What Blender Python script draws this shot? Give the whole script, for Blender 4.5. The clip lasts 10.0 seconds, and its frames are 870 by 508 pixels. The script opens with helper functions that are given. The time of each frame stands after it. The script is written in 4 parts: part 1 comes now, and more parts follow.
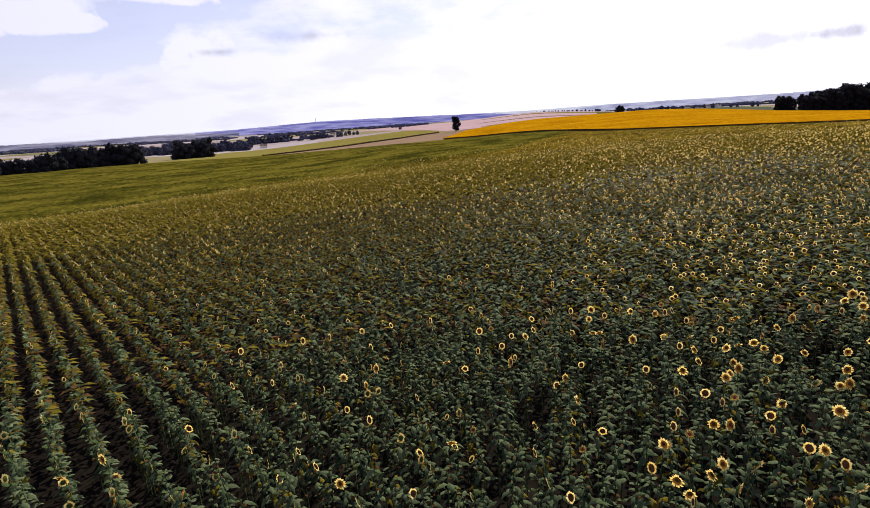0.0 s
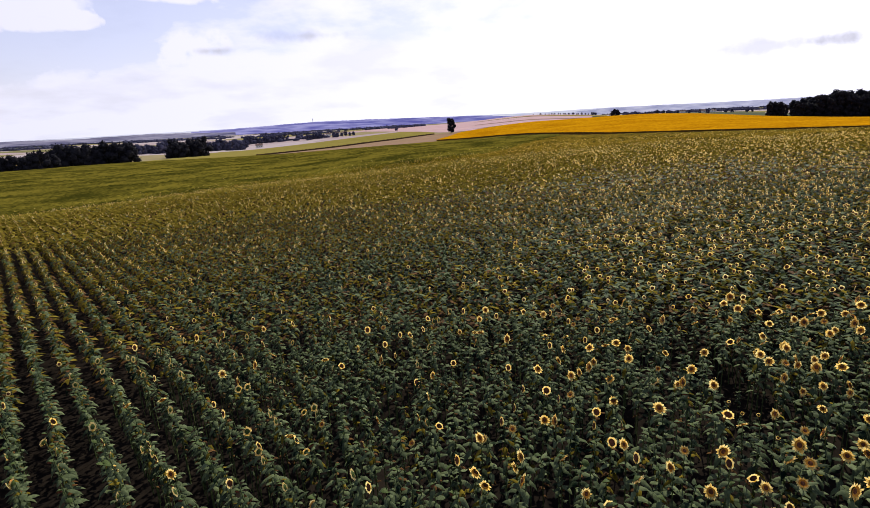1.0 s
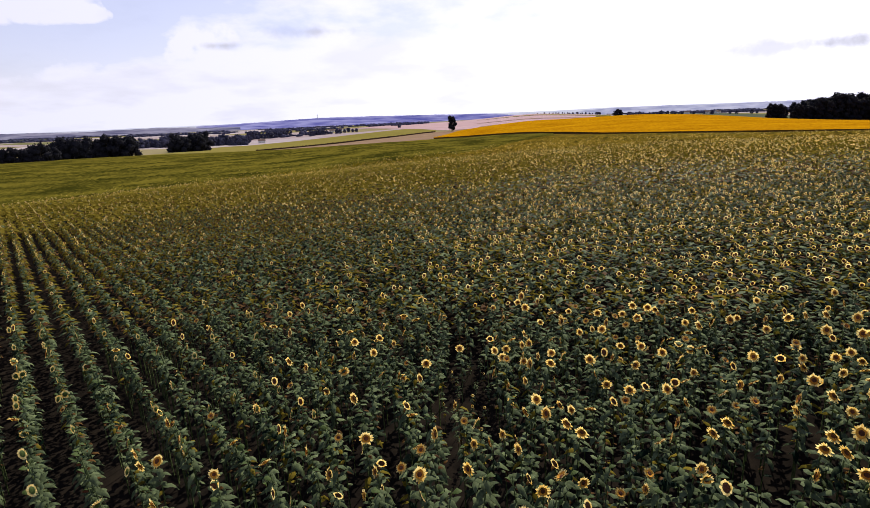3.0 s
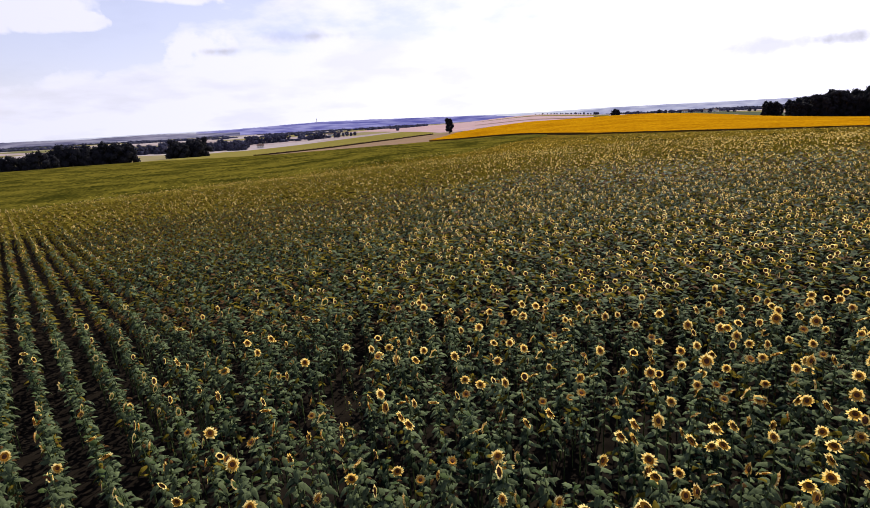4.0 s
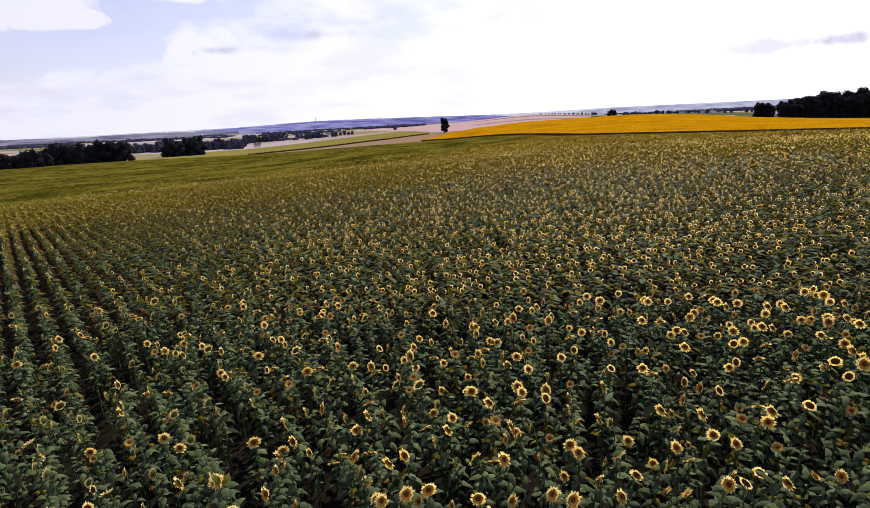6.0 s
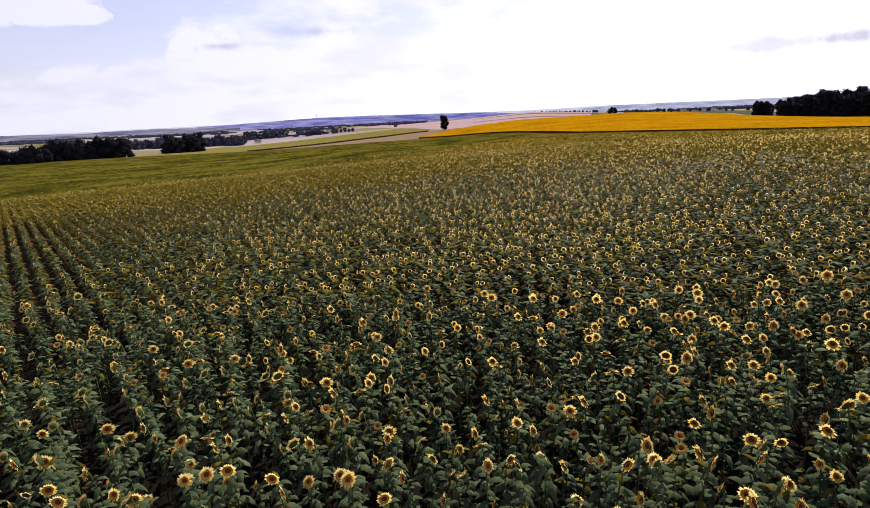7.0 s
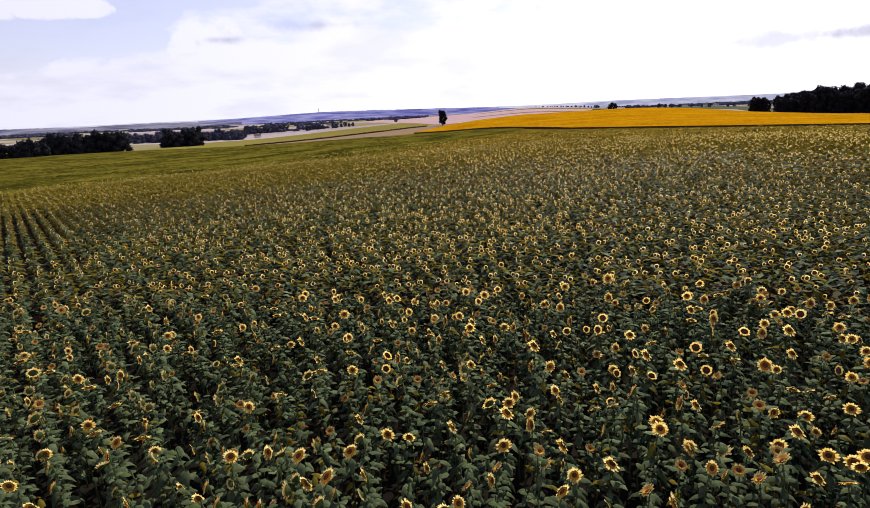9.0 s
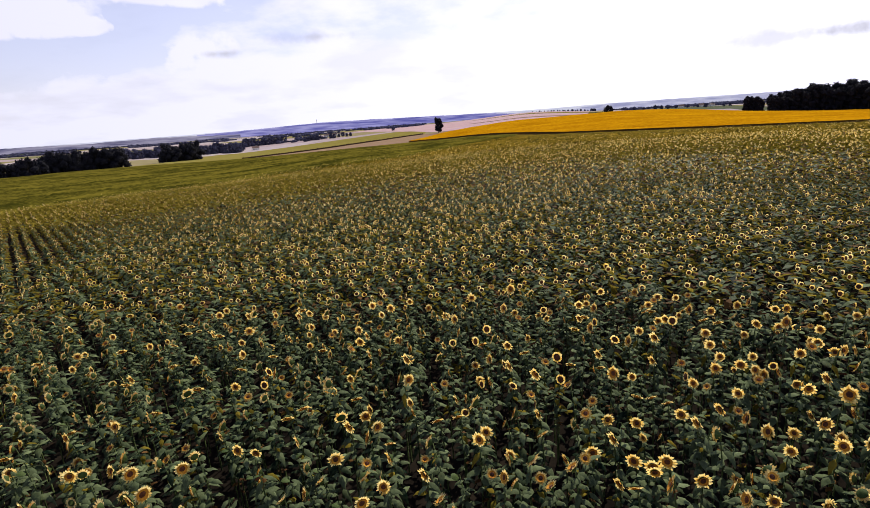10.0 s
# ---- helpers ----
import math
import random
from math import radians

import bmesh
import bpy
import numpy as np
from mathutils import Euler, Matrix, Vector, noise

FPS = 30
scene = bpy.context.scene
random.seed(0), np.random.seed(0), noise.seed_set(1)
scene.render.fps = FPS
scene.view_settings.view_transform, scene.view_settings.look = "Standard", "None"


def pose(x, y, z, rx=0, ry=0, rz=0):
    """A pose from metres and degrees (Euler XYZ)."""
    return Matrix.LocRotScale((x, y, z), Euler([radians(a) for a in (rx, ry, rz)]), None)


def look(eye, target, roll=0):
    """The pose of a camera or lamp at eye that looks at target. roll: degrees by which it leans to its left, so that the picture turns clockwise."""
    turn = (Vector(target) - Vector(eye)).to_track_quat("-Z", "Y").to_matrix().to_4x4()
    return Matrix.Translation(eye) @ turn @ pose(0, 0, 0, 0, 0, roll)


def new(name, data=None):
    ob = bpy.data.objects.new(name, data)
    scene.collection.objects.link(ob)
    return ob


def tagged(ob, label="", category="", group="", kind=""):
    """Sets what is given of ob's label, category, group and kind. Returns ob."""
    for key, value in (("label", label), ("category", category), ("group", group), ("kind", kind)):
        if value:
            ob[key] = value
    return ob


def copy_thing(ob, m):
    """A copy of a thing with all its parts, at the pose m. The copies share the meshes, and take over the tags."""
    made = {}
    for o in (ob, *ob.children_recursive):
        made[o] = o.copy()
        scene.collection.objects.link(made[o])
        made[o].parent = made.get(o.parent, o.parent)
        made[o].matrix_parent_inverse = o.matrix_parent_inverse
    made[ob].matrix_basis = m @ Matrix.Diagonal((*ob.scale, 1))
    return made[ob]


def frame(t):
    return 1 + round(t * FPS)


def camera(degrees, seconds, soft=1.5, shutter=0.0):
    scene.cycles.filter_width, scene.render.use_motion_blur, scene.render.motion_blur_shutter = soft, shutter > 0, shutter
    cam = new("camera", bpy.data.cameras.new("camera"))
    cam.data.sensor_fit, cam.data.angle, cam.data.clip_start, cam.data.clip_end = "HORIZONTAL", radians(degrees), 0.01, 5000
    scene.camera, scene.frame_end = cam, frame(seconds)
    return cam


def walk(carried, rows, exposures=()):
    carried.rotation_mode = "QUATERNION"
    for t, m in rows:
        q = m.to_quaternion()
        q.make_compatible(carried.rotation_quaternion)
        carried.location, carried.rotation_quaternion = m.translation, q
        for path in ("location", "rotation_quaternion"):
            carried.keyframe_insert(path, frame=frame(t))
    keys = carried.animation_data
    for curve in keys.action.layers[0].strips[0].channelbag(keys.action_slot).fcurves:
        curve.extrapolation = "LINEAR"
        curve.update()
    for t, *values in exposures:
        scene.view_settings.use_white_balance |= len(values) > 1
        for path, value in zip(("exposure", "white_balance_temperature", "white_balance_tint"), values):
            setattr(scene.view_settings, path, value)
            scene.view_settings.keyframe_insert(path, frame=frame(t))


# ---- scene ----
cam = camera(79.0, 10.0, soft=0.85)

# Seconds, the eye, yaw (to the left), pitch and roll in degrees.
PATH = [
    (0, (-0.812, -0.976, 7.088), 0.79, -14.14, -3.73),
    (0.5, (0.548, -1.164, 7.041), 0.82, -13.90, -3.23),
    (1, (2.011, -1.321, 6.986), 0.35, -14.01, -3.07),
    (1.5, (3.367, -1.434, 6.938), 0.73, -13.78, -3.29),
    (2, (4.826, -1.572, 6.898), 0.84, -14.22, -2.63),
    (2.5, (6.148, -1.690, 6.884), 0.73, -14.17, -2.62),
    (2.7, (6.695, -1.753, 6.885), 0.76, -14.30, -2.10),
    (3.8, (9.810, -2.266, 6.875), 0.72, -13.97, -3.37),
    (4, (10.357, -2.348, 6.876), 0.88, -13.99, -3.17),
    (4.5, (11.659, -2.561, 6.899), 0.81, -13.92, -3.16),
    (5, (13.094, -2.812, 6.913), 0.96, -14.30, -2.61),
    (5.5, (14.398, -3.029, 6.927), 0.62, -14.24, -2.13),
    (5.7, (14.935, -3.124, 6.932), 0.74, -14.05, -2.55),
    (6.8, (17.961, -3.714, 6.970), 0.83, -14.25, -3.14),
    (7, (18.523, -3.796, 6.973), 0.95, -14.34, -2.74),
    (7.5, (19.924, -3.924, 6.997), 0.71, -13.86, -2.30),
    (8, (21.277, -4.045, 7.018), 0.65, -14.18, -1.88),
    (8.5, (22.564, -4.162, 7.044), 0.81, -14.40, -1.30),
    (9, (23.807, -4.295, 7.089), 1.20, -14.87, -2.56),
    (9.5, (25.097, -4.423, 7.149), 0.82, -13.91, -2.69),
    (10, (26.354, -4.535, 7.214), 1.34, -14.10, -4.12),
]


def aimed(eye, yaw, pitch, roll):
    a, b = radians(yaw), radians(pitch)
    way = Vector((-math.sin(a) * math.cos(b), math.cos(a) * math.cos(b), math.sin(b)))
    return look(eye, Vector(eye) + 10 * way, roll)


walk(cam, [(t, aimed(eye, yaw, pitch, roll)) for t, eye, yaw, pitch, roll in PATH])

# ------------------------------------------------------------------ light
SUN_AZ, SUN_EL = 22.0, 42.0  # degrees from +y to the right, and above the horizon
sky_world = bpy.data.worlds.new("summer_sky")
scene.world = sky_world
sky_world.use_nodes = True


def nodes_of(tree):
    tree.nodes.clear()
    return tree.nodes, tree.links


def build_sky(tree):
    n, l = nodes_of(tree)
    out = n.new("ShaderNodeOutputWorld")
    bg = n.new("ShaderNodeBackground")
    sky = n.new("ShaderNodeTexSky")
    sky.sky_type = "NISHITA"
    sky.sun_disc = False
    sky.sun_elevation = radians(SUN_EL)
    sky.sun_rotation = radians(SUN_AZ)
    sky.dust_density = 0.4
    tint = n.new("ShaderNodeVectorMath")
    tint.operation = "SCALE"
    tint.inputs["Scale"].default_value = 0.15
    blue = n.new("ShaderNodeVectorMath")
    blue.operation = "MULTIPLY"
    blue.inputs[1].default_value = (1.20, 0.99, 1.17)
    l.new(sky.outputs[0], blue.inputs[0])
    l.new(blue.outputs[0], tint.inputs[0])
    co = n.new("ShaderNodeTexCoord")
    ragged = n.new("ShaderNodeTexNoise")
    ragged.inputs["Scale"].default_value = 26.0
    ragged.inputs["Detail"].default_value = 5.0
    l.new(co.outputs["Generated"], ragged.inputs["Vector"])

    def soft_spot(az, el, wide, tall, torn_by):
        """1 in the middle of a torn-edged oval of sky, 0 outside it."""
        a, e = radians(az), radians(el)
        off = n.new("ShaderNodeVectorMath")
        off.operation = "SUBTRACT"
        off.inputs[1].default_value = (math.sin(a) * math.cos(e), math.cos(a) * math.cos(e), math.sin(e))
        l.new(co.outputs["Generated"], off.inputs[0])
        oval = n.new("ShaderNodeVectorMath")
        oval.operation = "MULTIPLY"
        oval.inputs[1].default_value = (1 / wide, 1 / wide, 1 / tall)
        l.new(off.outputs[0], oval.inputs[0])
        far = n.new("ShaderNodeVectorMath")
        far.operation = "LENGTH"
        l.new(oval.outputs[0], far.inputs[0])
        torn = n.new("ShaderNodeMath")
        torn.operation = "MULTIPLY_ADD"
        torn.inputs[1].default_value = torn_by
        l.new(ragged.outputs["Fac"], torn.inputs[0])
        l.new(far.outputs["Value"], torn.inputs[2])
        inside = n.new("ShaderNodeMapRange")
        inside.interpolation_type = "SMOOTHSTEP"
        inside.inputs["From Min"].default_value = 0.5 * torn_by - 0.1
        inside.inputs["From Max"].default_value = 0.5 * torn_by + 1.2
        inside.inputs["To Min"].default_value = 1.0
        inside.inputs["To Max"].default_value = 0.0
        l.new(torn.outputs[0], inside.inputs["Value"])
        return inside.outputs[0]

    # the cloud deck: directions laid out on a plane overhead
    sep = n.new("ShaderNodeSeparateXYZ")
    l.new(co.outputs["Generated"], sep.inputs[0])
    up = n.new("ShaderNodeMath")
    up.operation = "MAXIMUM"
    up.inputs[1].default_value = 0.0
    l.new(sep.outputs["Z"], up.inputs[0])
    add = n.new("ShaderNodeMath")
    add.operation = "ADD"
    add.inputs[1].default_value = 0.24
    l.new(up.outputs[0], add.inputs[0])
    div = n.new("ShaderNodeVectorMath")
    div.operation = "DIVIDE"
    comb = n.new("ShaderNodeCombineXYZ")
    for k in range(3):
        l.new(add.outputs[0], comb.inputs[k])
    l.new(co.outputs["Generated"], div.inputs[0])
    l.new(comb.outputs[0], div.inputs[1])
    big = n.new("ShaderNodeTexNoise")
    big.inputs["Scale"].default_value = 1.5
    big.inputs["Detail"].default_value = 7.0
    big.inputs["Roughness"].default_value = 0.55
    mapping = n.new("ShaderNodeMapping")
    mapping.inputs["Location"].default_value = (3.1, 0.4, 0.0)
    l.new(div.outputs[0], mapping.inputs[0])
    l.new(mapping.outputs[0], big.inputs["Vector"])
    # fewer clouds towards the west
    lean = n.new("ShaderNodeMath")
    lean.operation = "MULTIPLY_ADD"
    lean.inputs[1].default_value = 0.28
    l.new(sep.outputs["X"], lean.inputs[0])
    l.new(big.outputs["Fac"], lean.inputs[2])
    # and a clearer sky overhead
    high = n.new("ShaderNodeMapRange")
    high.interpolation_type = "SMOOTHSTEP"
    high.inputs["From Min"].default_value = 0.20
    high.inputs["From Max"].default_value = 0.55
    l.new(up.outputs[0], high.inputs["Value"])
    haze = n.new("ShaderNodeMapRange")
    haze.inputs["From Min"].default_value = 0.01
    haze.inputs["From Max"].default_value = 0.13
    haze.inputs["To Min"].default_value = 0.30
    haze.inputs["To Max"].default_value = 0.0
    l.new(up.outputs[0], haze.inputs["Value"])
    hazy = n.new("ShaderNodeMath")
    hazy.operation = "ADD"
    l.new(lean.outputs[0], hazy.inputs[0])
    l.new(haze.outputs[0], hazy.inputs[1])
    clear = n.new("ShaderNodeMath")
    clear.operation = "MULTIPLY_ADD"
    clear.inputs[1].default_value = -0.55
    l.new(high.outputs[0], clear.inputs[0])
    l.new(hazy.outputs[0], clear.inputs[2])
    cover = n.new("ShaderNodeMapRange")
    cover.interpolation_type = "SMOOTHSTEP"
    cover.inputs["From Min"].default_value = 0.25
    cover.inputs["From Max"].default_value = 0.50
    cover.inputs["To Min"].default_value = 0.0
    # an opening in the clouds, with white heaps beside it
    amount = clear.outputs[0]
    for az, el, wide, tall, gain in ((-28.0, 10.0, 0.090, 0.038, -0.36), (-33.5, 7.6, 0.095, 0.024, -0.34), (-38.0, 6.2, 0.10, 0.030, -0.22), (-35.6, 10.7, 0.125, 0.036, 0.50), (-30.6, 9.9, 0.035, 0.014, 0.40), (-23.5, 8.0, 0.07, 0.032, 0.35), (-25.0, 12.4, 0.08, 0.016, 0.35)):
        spot = n.new("ShaderNodeMath")
        spot.operation = "MULTIPLY_ADD"
        spot.inputs[1].default_value = gain
        l.new(soft_spot(az, el, wide, tall, 2.4), spot.inputs[0])
        l.new(amount, spot.inputs[2])
        amount = spot.outputs[0]
    l.new(amount, cover.inputs["Value"])
    # a thin veil below the clear part
    veil = n.new("ShaderNodeMapRange")
    veil.inputs["To Min"].default_value = 0.42
    veil.inputs["To Max"].default_value = 0.04
    l.new(high.outputs[0], veil.inputs["Value"])
    most = n.new("ShaderNodeMath")
    most.operation = "MAXIMUM"
    l.new(cover.outputs[0], most.inputs[0])
    l.new(veil.outputs[0], most.inputs[1])
    # grey undersides of the clouds
    under = n.new("ShaderNodeTexNoise")
    under.inputs["Scale"].default_value = 2.2
    under.inputs["Detail"].default_value = 5.0
    map2 = n.new("ShaderNodeMapping")
    map2.inputs["Location"].default_value = (7.7, 2.0, 0.0)
    l.new(div.outputs[0], map2.inputs[0])
    l.new(map2.outputs[0], under.inputs["Vector"])
    grey = n.new("ShaderNodeMapRange")
    grey.inputs["From Min"].default_value = 0.52
    grey.inputs["From Max"].default_value = 0.66
    grey.inputs["To Min"].default_value = 0.0
    grey.inputs["To Max"].default_value = -0.14
    l.new(under.outputs["Fac"], grey.inputs["Value"])
    shade = grey.outputs[0]
    # three small flat grey clouds
    for az, el, wide, tall in ((-12.0, 8.9, 0.10, 0.011), (31.5, 4.9, 0.10, 0.014), (36.0, 4.9, 0.04, 0.010), (-20.5, 7.6, 0.05, 0.007)):
        body = soft_spot(az, el, wide, tall, 3.0)
        summed = n.new("ShaderNodeMath")
        summed.operation = "MULTIPLY_ADD"
        summed.inputs[1].default_value = -0.46
        l.new(body, summed.inputs[0])
        l.new(shade, summed.inputs[2])
        shade = summed.outputs[0]
    bright = n.new("ShaderNodeMath")
    bright.operation = "MULTIPLY_ADD"
    bright.inputs[1].default_value = 0.42
    bright.inputs[2].default_value = 1.52
    l.new(sep.outputs["X"], bright.inputs[0])
    total = n.new("ShaderNodeMath")
    total.operation = "ADD"
    l.new(bright.outputs[0], total.inputs[0])
    l.new(shade, total.inputs[1])
    white = n.new("ShaderNodeVectorMath")
    white.operation = "SCALE"
    white.inputs[0].default_value = (0.945, 0.94, 1.12)
    l.new(total.outputs[0], white.inputs["Scale"])
    mix = n.new("ShaderNodeMix")
    mix.data_type = "RGBA"
    l.new(most.outputs[0], mix.inputs[0])
    l.new(tint.outputs[0], mix.inputs[6])
    l.new(white.outputs[0], mix.inputs[7])
    l.new(mix.outputs[2], bg.inputs[0])
    bg.inputs[1].default_value = 0.707
    l.new(bg.outputs[0], out.inputs[0])


build_sky(sky_world.node_tree)

sun_data = bpy.data.lights.new("sun", "SUN")
sun_data.energy = 5.0
sun_data.angle = radians(0.6)
sun_data.color = (1.0, 0.94, 0.82)
sun = new("sun", sun_data)
_a, _e = radians(SUN_AZ), radians(SUN_EL)
sun_way = Vector((math.sin(_a) * math.cos(_e), math.cos(_a) * math.cos(_e), math.sin(_e)))
sun.matrix_world = look(60 * sun_way, (0, 0, 0))
scene.view_settings.exposure = 0.05


# -------------------------------------------------------------- materials
def rgba(c):
    return (c[0], c[1], c[2], 1.0)


def surface(name, dark, light, scale=8.0, rough=0.7, bump=0.0, thin=0.0, spread=0.25, big=0.6, coords="Object", spec=0.4, through_tint=(1.25, 1.2, 0.7), bias=0.0):
    """A mottled natural surface: two tones mixed by noise at two scales, varied per piece; thin lets light through."""
    m = bpy.data.materials.new(name)
    m.use_nodes = True
    n, l = nodes_of(m.node_tree)
    out = n.new("ShaderNodeOutputMaterial")
    bs = n.new("ShaderNodeBsdfPrincipled")
    co = n.new("ShaderNodeTexCoord")
    fine = n.new("ShaderNodeTexNoise")
    fine.inputs["Scale"].default_value = scale
    fine.inputs["Detail"].default_value = 5.0
    wide = n.new("ShaderNodeTexNoise")
    wide.inputs["Scale"].default_value = scale * 0.07
    wide.inputs["Detail"].default_value = 3.0
    l.new(co.outputs[coords], fine.inputs["Vector"])
    l.new(co.outputs[coords], wide.inputs["Vector"])
    both = n.new("ShaderNodeMath")
    both.operation = "MULTIPLY_ADD"
    both.inputs[1].default_value = big
    l.new(wide.outputs["Fac"], both.inputs[0])
    l.new(fine.outputs["Fac"], both.inputs[2])
    geo = n.new("ShaderNodeNewGeometry")
    own = n.new("ShaderNodeMath")
    own.operation = "MULTIPLY_ADD"
    own.inputs[1].default_value = spread * 2
    l.new(geo.outputs["Random Per Island"], own.inputs[0])
    l.new(both.outputs[0], own.inputs[2])
    mid = 0.5 + 0.5 * big + spread + bias
    ramp = n.new("ShaderNodeMapRange")
    ramp.inputs["From Min"].default_value = mid - 0.22 - spread * 0.8
    ramp.inputs["From Max"].default_value = mid + 0.22 + spread * 0.8
    l.new(own.outputs[0], ramp.inputs["Value"])
    mix = n.new("ShaderNodeMix")
    mix.data_type = "RGBA"
    mix.inputs[6].default_value = rgba(dark)
    mix.inputs[7].default_value = rgba(light)
    l.new(ramp.outputs[0], mix.inputs[0])
    l.new(mix.outputs[2], bs.inputs["Base Color"])
    bs.inputs["Roughness"].default_value = rough
    bs.inputs["Specular IOR Level"].default_value = spec
    if bump:
        bp = n.new("ShaderNodeBump")
        bp.inputs["Strength"].default_value = bump
        bp.inputs["Distance"].default_value = 0.02
        l.new(fine.outputs["Fac"], bp.inputs["Height"])
        l.new(bp.outputs[0], bs.inputs["Normal"])
    last = bs.outputs[0]
    if thin:
        tr = n.new("ShaderNodeBsdfTranslucent")
        gain = n.new("ShaderNodeVectorMath")
        gain.operation = "MULTIPLY"
        gain.inputs[1].default_value = through_tint
        l.new(mix.outputs[2], gain.inputs[0])
        l.new(gain.outputs[0], tr.inputs["Color"])
        mx = n.new("ShaderNodeMixShader")
        mx.inputs[0].default_value = thin
        l.new(last, mx.inputs[1])
        l.new(tr.outputs[0], mx.inputs[2])
        last = mx.outputs[0]
    l.new(last, out.inputs["Surface"])
    return m


def patchwork(name, tones, scale=0.0035):
    """Far farmland: a patchwork of fields in several tones, with finer mottling inside each."""
    m = bpy.data.materials.new(name)
    m.use_nodes = True
    n, l = nodes_of(m.node_tree)
    out = n.new("ShaderNodeOutputMaterial")
    bs = n.new("ShaderNodeBsdfPrincipled")
    bs.inputs["Roughness"].default_value = 0.95
    bs.inputs["Specular IOR Level"].default_value = 0.0
    co = n.new("ShaderNodeTexCoord")
    mp = n.new("ShaderNodeMapping")
    mp.inputs["Rotation"].default_value = (0, 0, 0.4)
    mp.inputs["Scale"].default_value = (0.55, 1.0, 0.0)
    l.new(co.outputs["Object"], mp.inputs[0])
    v = n.new("ShaderNodeTexVoronoi")
    v.inputs["Scale"].default_value = scale
    v.inputs["Randomness"].default_value = 0.9
    l.new(mp.outputs[0], v.inputs["Vector"])
    sep = n.new("ShaderNodeSeparateColor")
    l.new(v.outputs["Color"], sep.inputs[0])
    ramp = n.new("ShaderNodeValToRGB")
    ramp.color_ramp.interpolation = "CONSTANT"
    els = ramp.color_ramp.elements
    while len(els) < len(tones):
        els.new(0.5)
    for k, c in enumerate(tones):
        els[k].position = k / len(tones)
        els[k].color = rgba(c)
    l.new(sep.outputs[0], ramp.inputs[0])
    nz = n.new("ShaderNodeTexNoise")
    nz.inputs["Scale"].default_value = 0.05
    nz.inputs["Detail"].default_value = 6.0
    l.new(co.outputs["Object"], nz.inputs["Vector"])
    mr = n.new("ShaderNodeMapRange")
    mr.inputs["To Min"].default_value = 0.7
    mr.inputs["To Max"].default_value = 1.3
    l.new(nz.outputs["Fac"], mr.inputs["Value"])
    mul = n.new("ShaderNodeVectorMath")
    mul.operation = "SCALE"
    l.new(ramp.outputs[0], mul.inputs[0])
    l.new(mr.outputs[0], mul.inputs["Scale"])
    l.new(mul.outputs[0], bs.inputs["Base Color"])
    l.new(bs.outputs[0], out.inputs[0])
    return m


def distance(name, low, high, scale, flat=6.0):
    """A far ridge as a plain backdrop: the blue of the air before it is painted in as a faint glow."""
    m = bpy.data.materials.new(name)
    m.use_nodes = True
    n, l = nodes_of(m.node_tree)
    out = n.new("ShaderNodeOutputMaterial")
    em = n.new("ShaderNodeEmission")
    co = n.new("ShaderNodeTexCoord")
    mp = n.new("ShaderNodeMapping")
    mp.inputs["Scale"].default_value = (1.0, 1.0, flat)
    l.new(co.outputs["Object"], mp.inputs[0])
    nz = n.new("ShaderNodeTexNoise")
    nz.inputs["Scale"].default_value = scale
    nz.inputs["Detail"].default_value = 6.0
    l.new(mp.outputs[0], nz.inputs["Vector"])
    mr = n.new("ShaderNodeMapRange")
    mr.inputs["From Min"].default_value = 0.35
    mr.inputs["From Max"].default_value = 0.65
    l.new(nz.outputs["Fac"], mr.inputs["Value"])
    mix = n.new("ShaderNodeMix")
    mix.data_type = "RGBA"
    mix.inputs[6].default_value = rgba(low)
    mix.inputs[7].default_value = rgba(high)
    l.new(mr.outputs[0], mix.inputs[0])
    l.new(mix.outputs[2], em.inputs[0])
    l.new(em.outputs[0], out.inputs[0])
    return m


# glints and deep shade are put into the pale and near-black leaf tones
leaf_green = surface("sunflower_leaf", (0.003, 0.010, 0.006), (0.172, 0.210, 0.098), 14.0, 0.50, 0.4, 0.10, 0.58, spec=0.012, bias=0.10)
stalk_green = surface("sunflower_stalk", (0.05, 0.08, 0.02), (0.10, 0.13, 0.04), 20.0, 0.6, 0.3)
petal_yellow = surface("sunflower_petal", (0.70, 0.45, 0.08), (0.86, 0.74, 0.37), 30.0, 0.6, 0.0, 0.66, 0.4, spec=0.15, through_tint=(1.2, 1.14, 0.95))
floret_orange = surface("ripe_florets", (0.40, 0.13, 0.012), (0.66, 0.32, 0.04), 60.0, 0.8, 0.4, 0.0, 0.3, spec=0.1)
disc_brown = surface("sunflower_disc", (0.045, 0.012, 0.005), (0.16, 0.045, 0.012), 90.0, 0.9, 0.8, 0.0, 0.3)
head_back_green = surface("sunflower_calyx", (0.025, 0.045, 0.010), (0.06, 0.085, 0.02), 30.0, 0.7, 0.3, 0.0, 0.3, spec=0.1)
yellow_leaf = surface("warm_yellow_leaf", (0.048, 0.042, 0.006), (0.265, 0.200, 0.029), 14.0, 0.7, 0.3, 0.26, 0.45, spec=0.0)
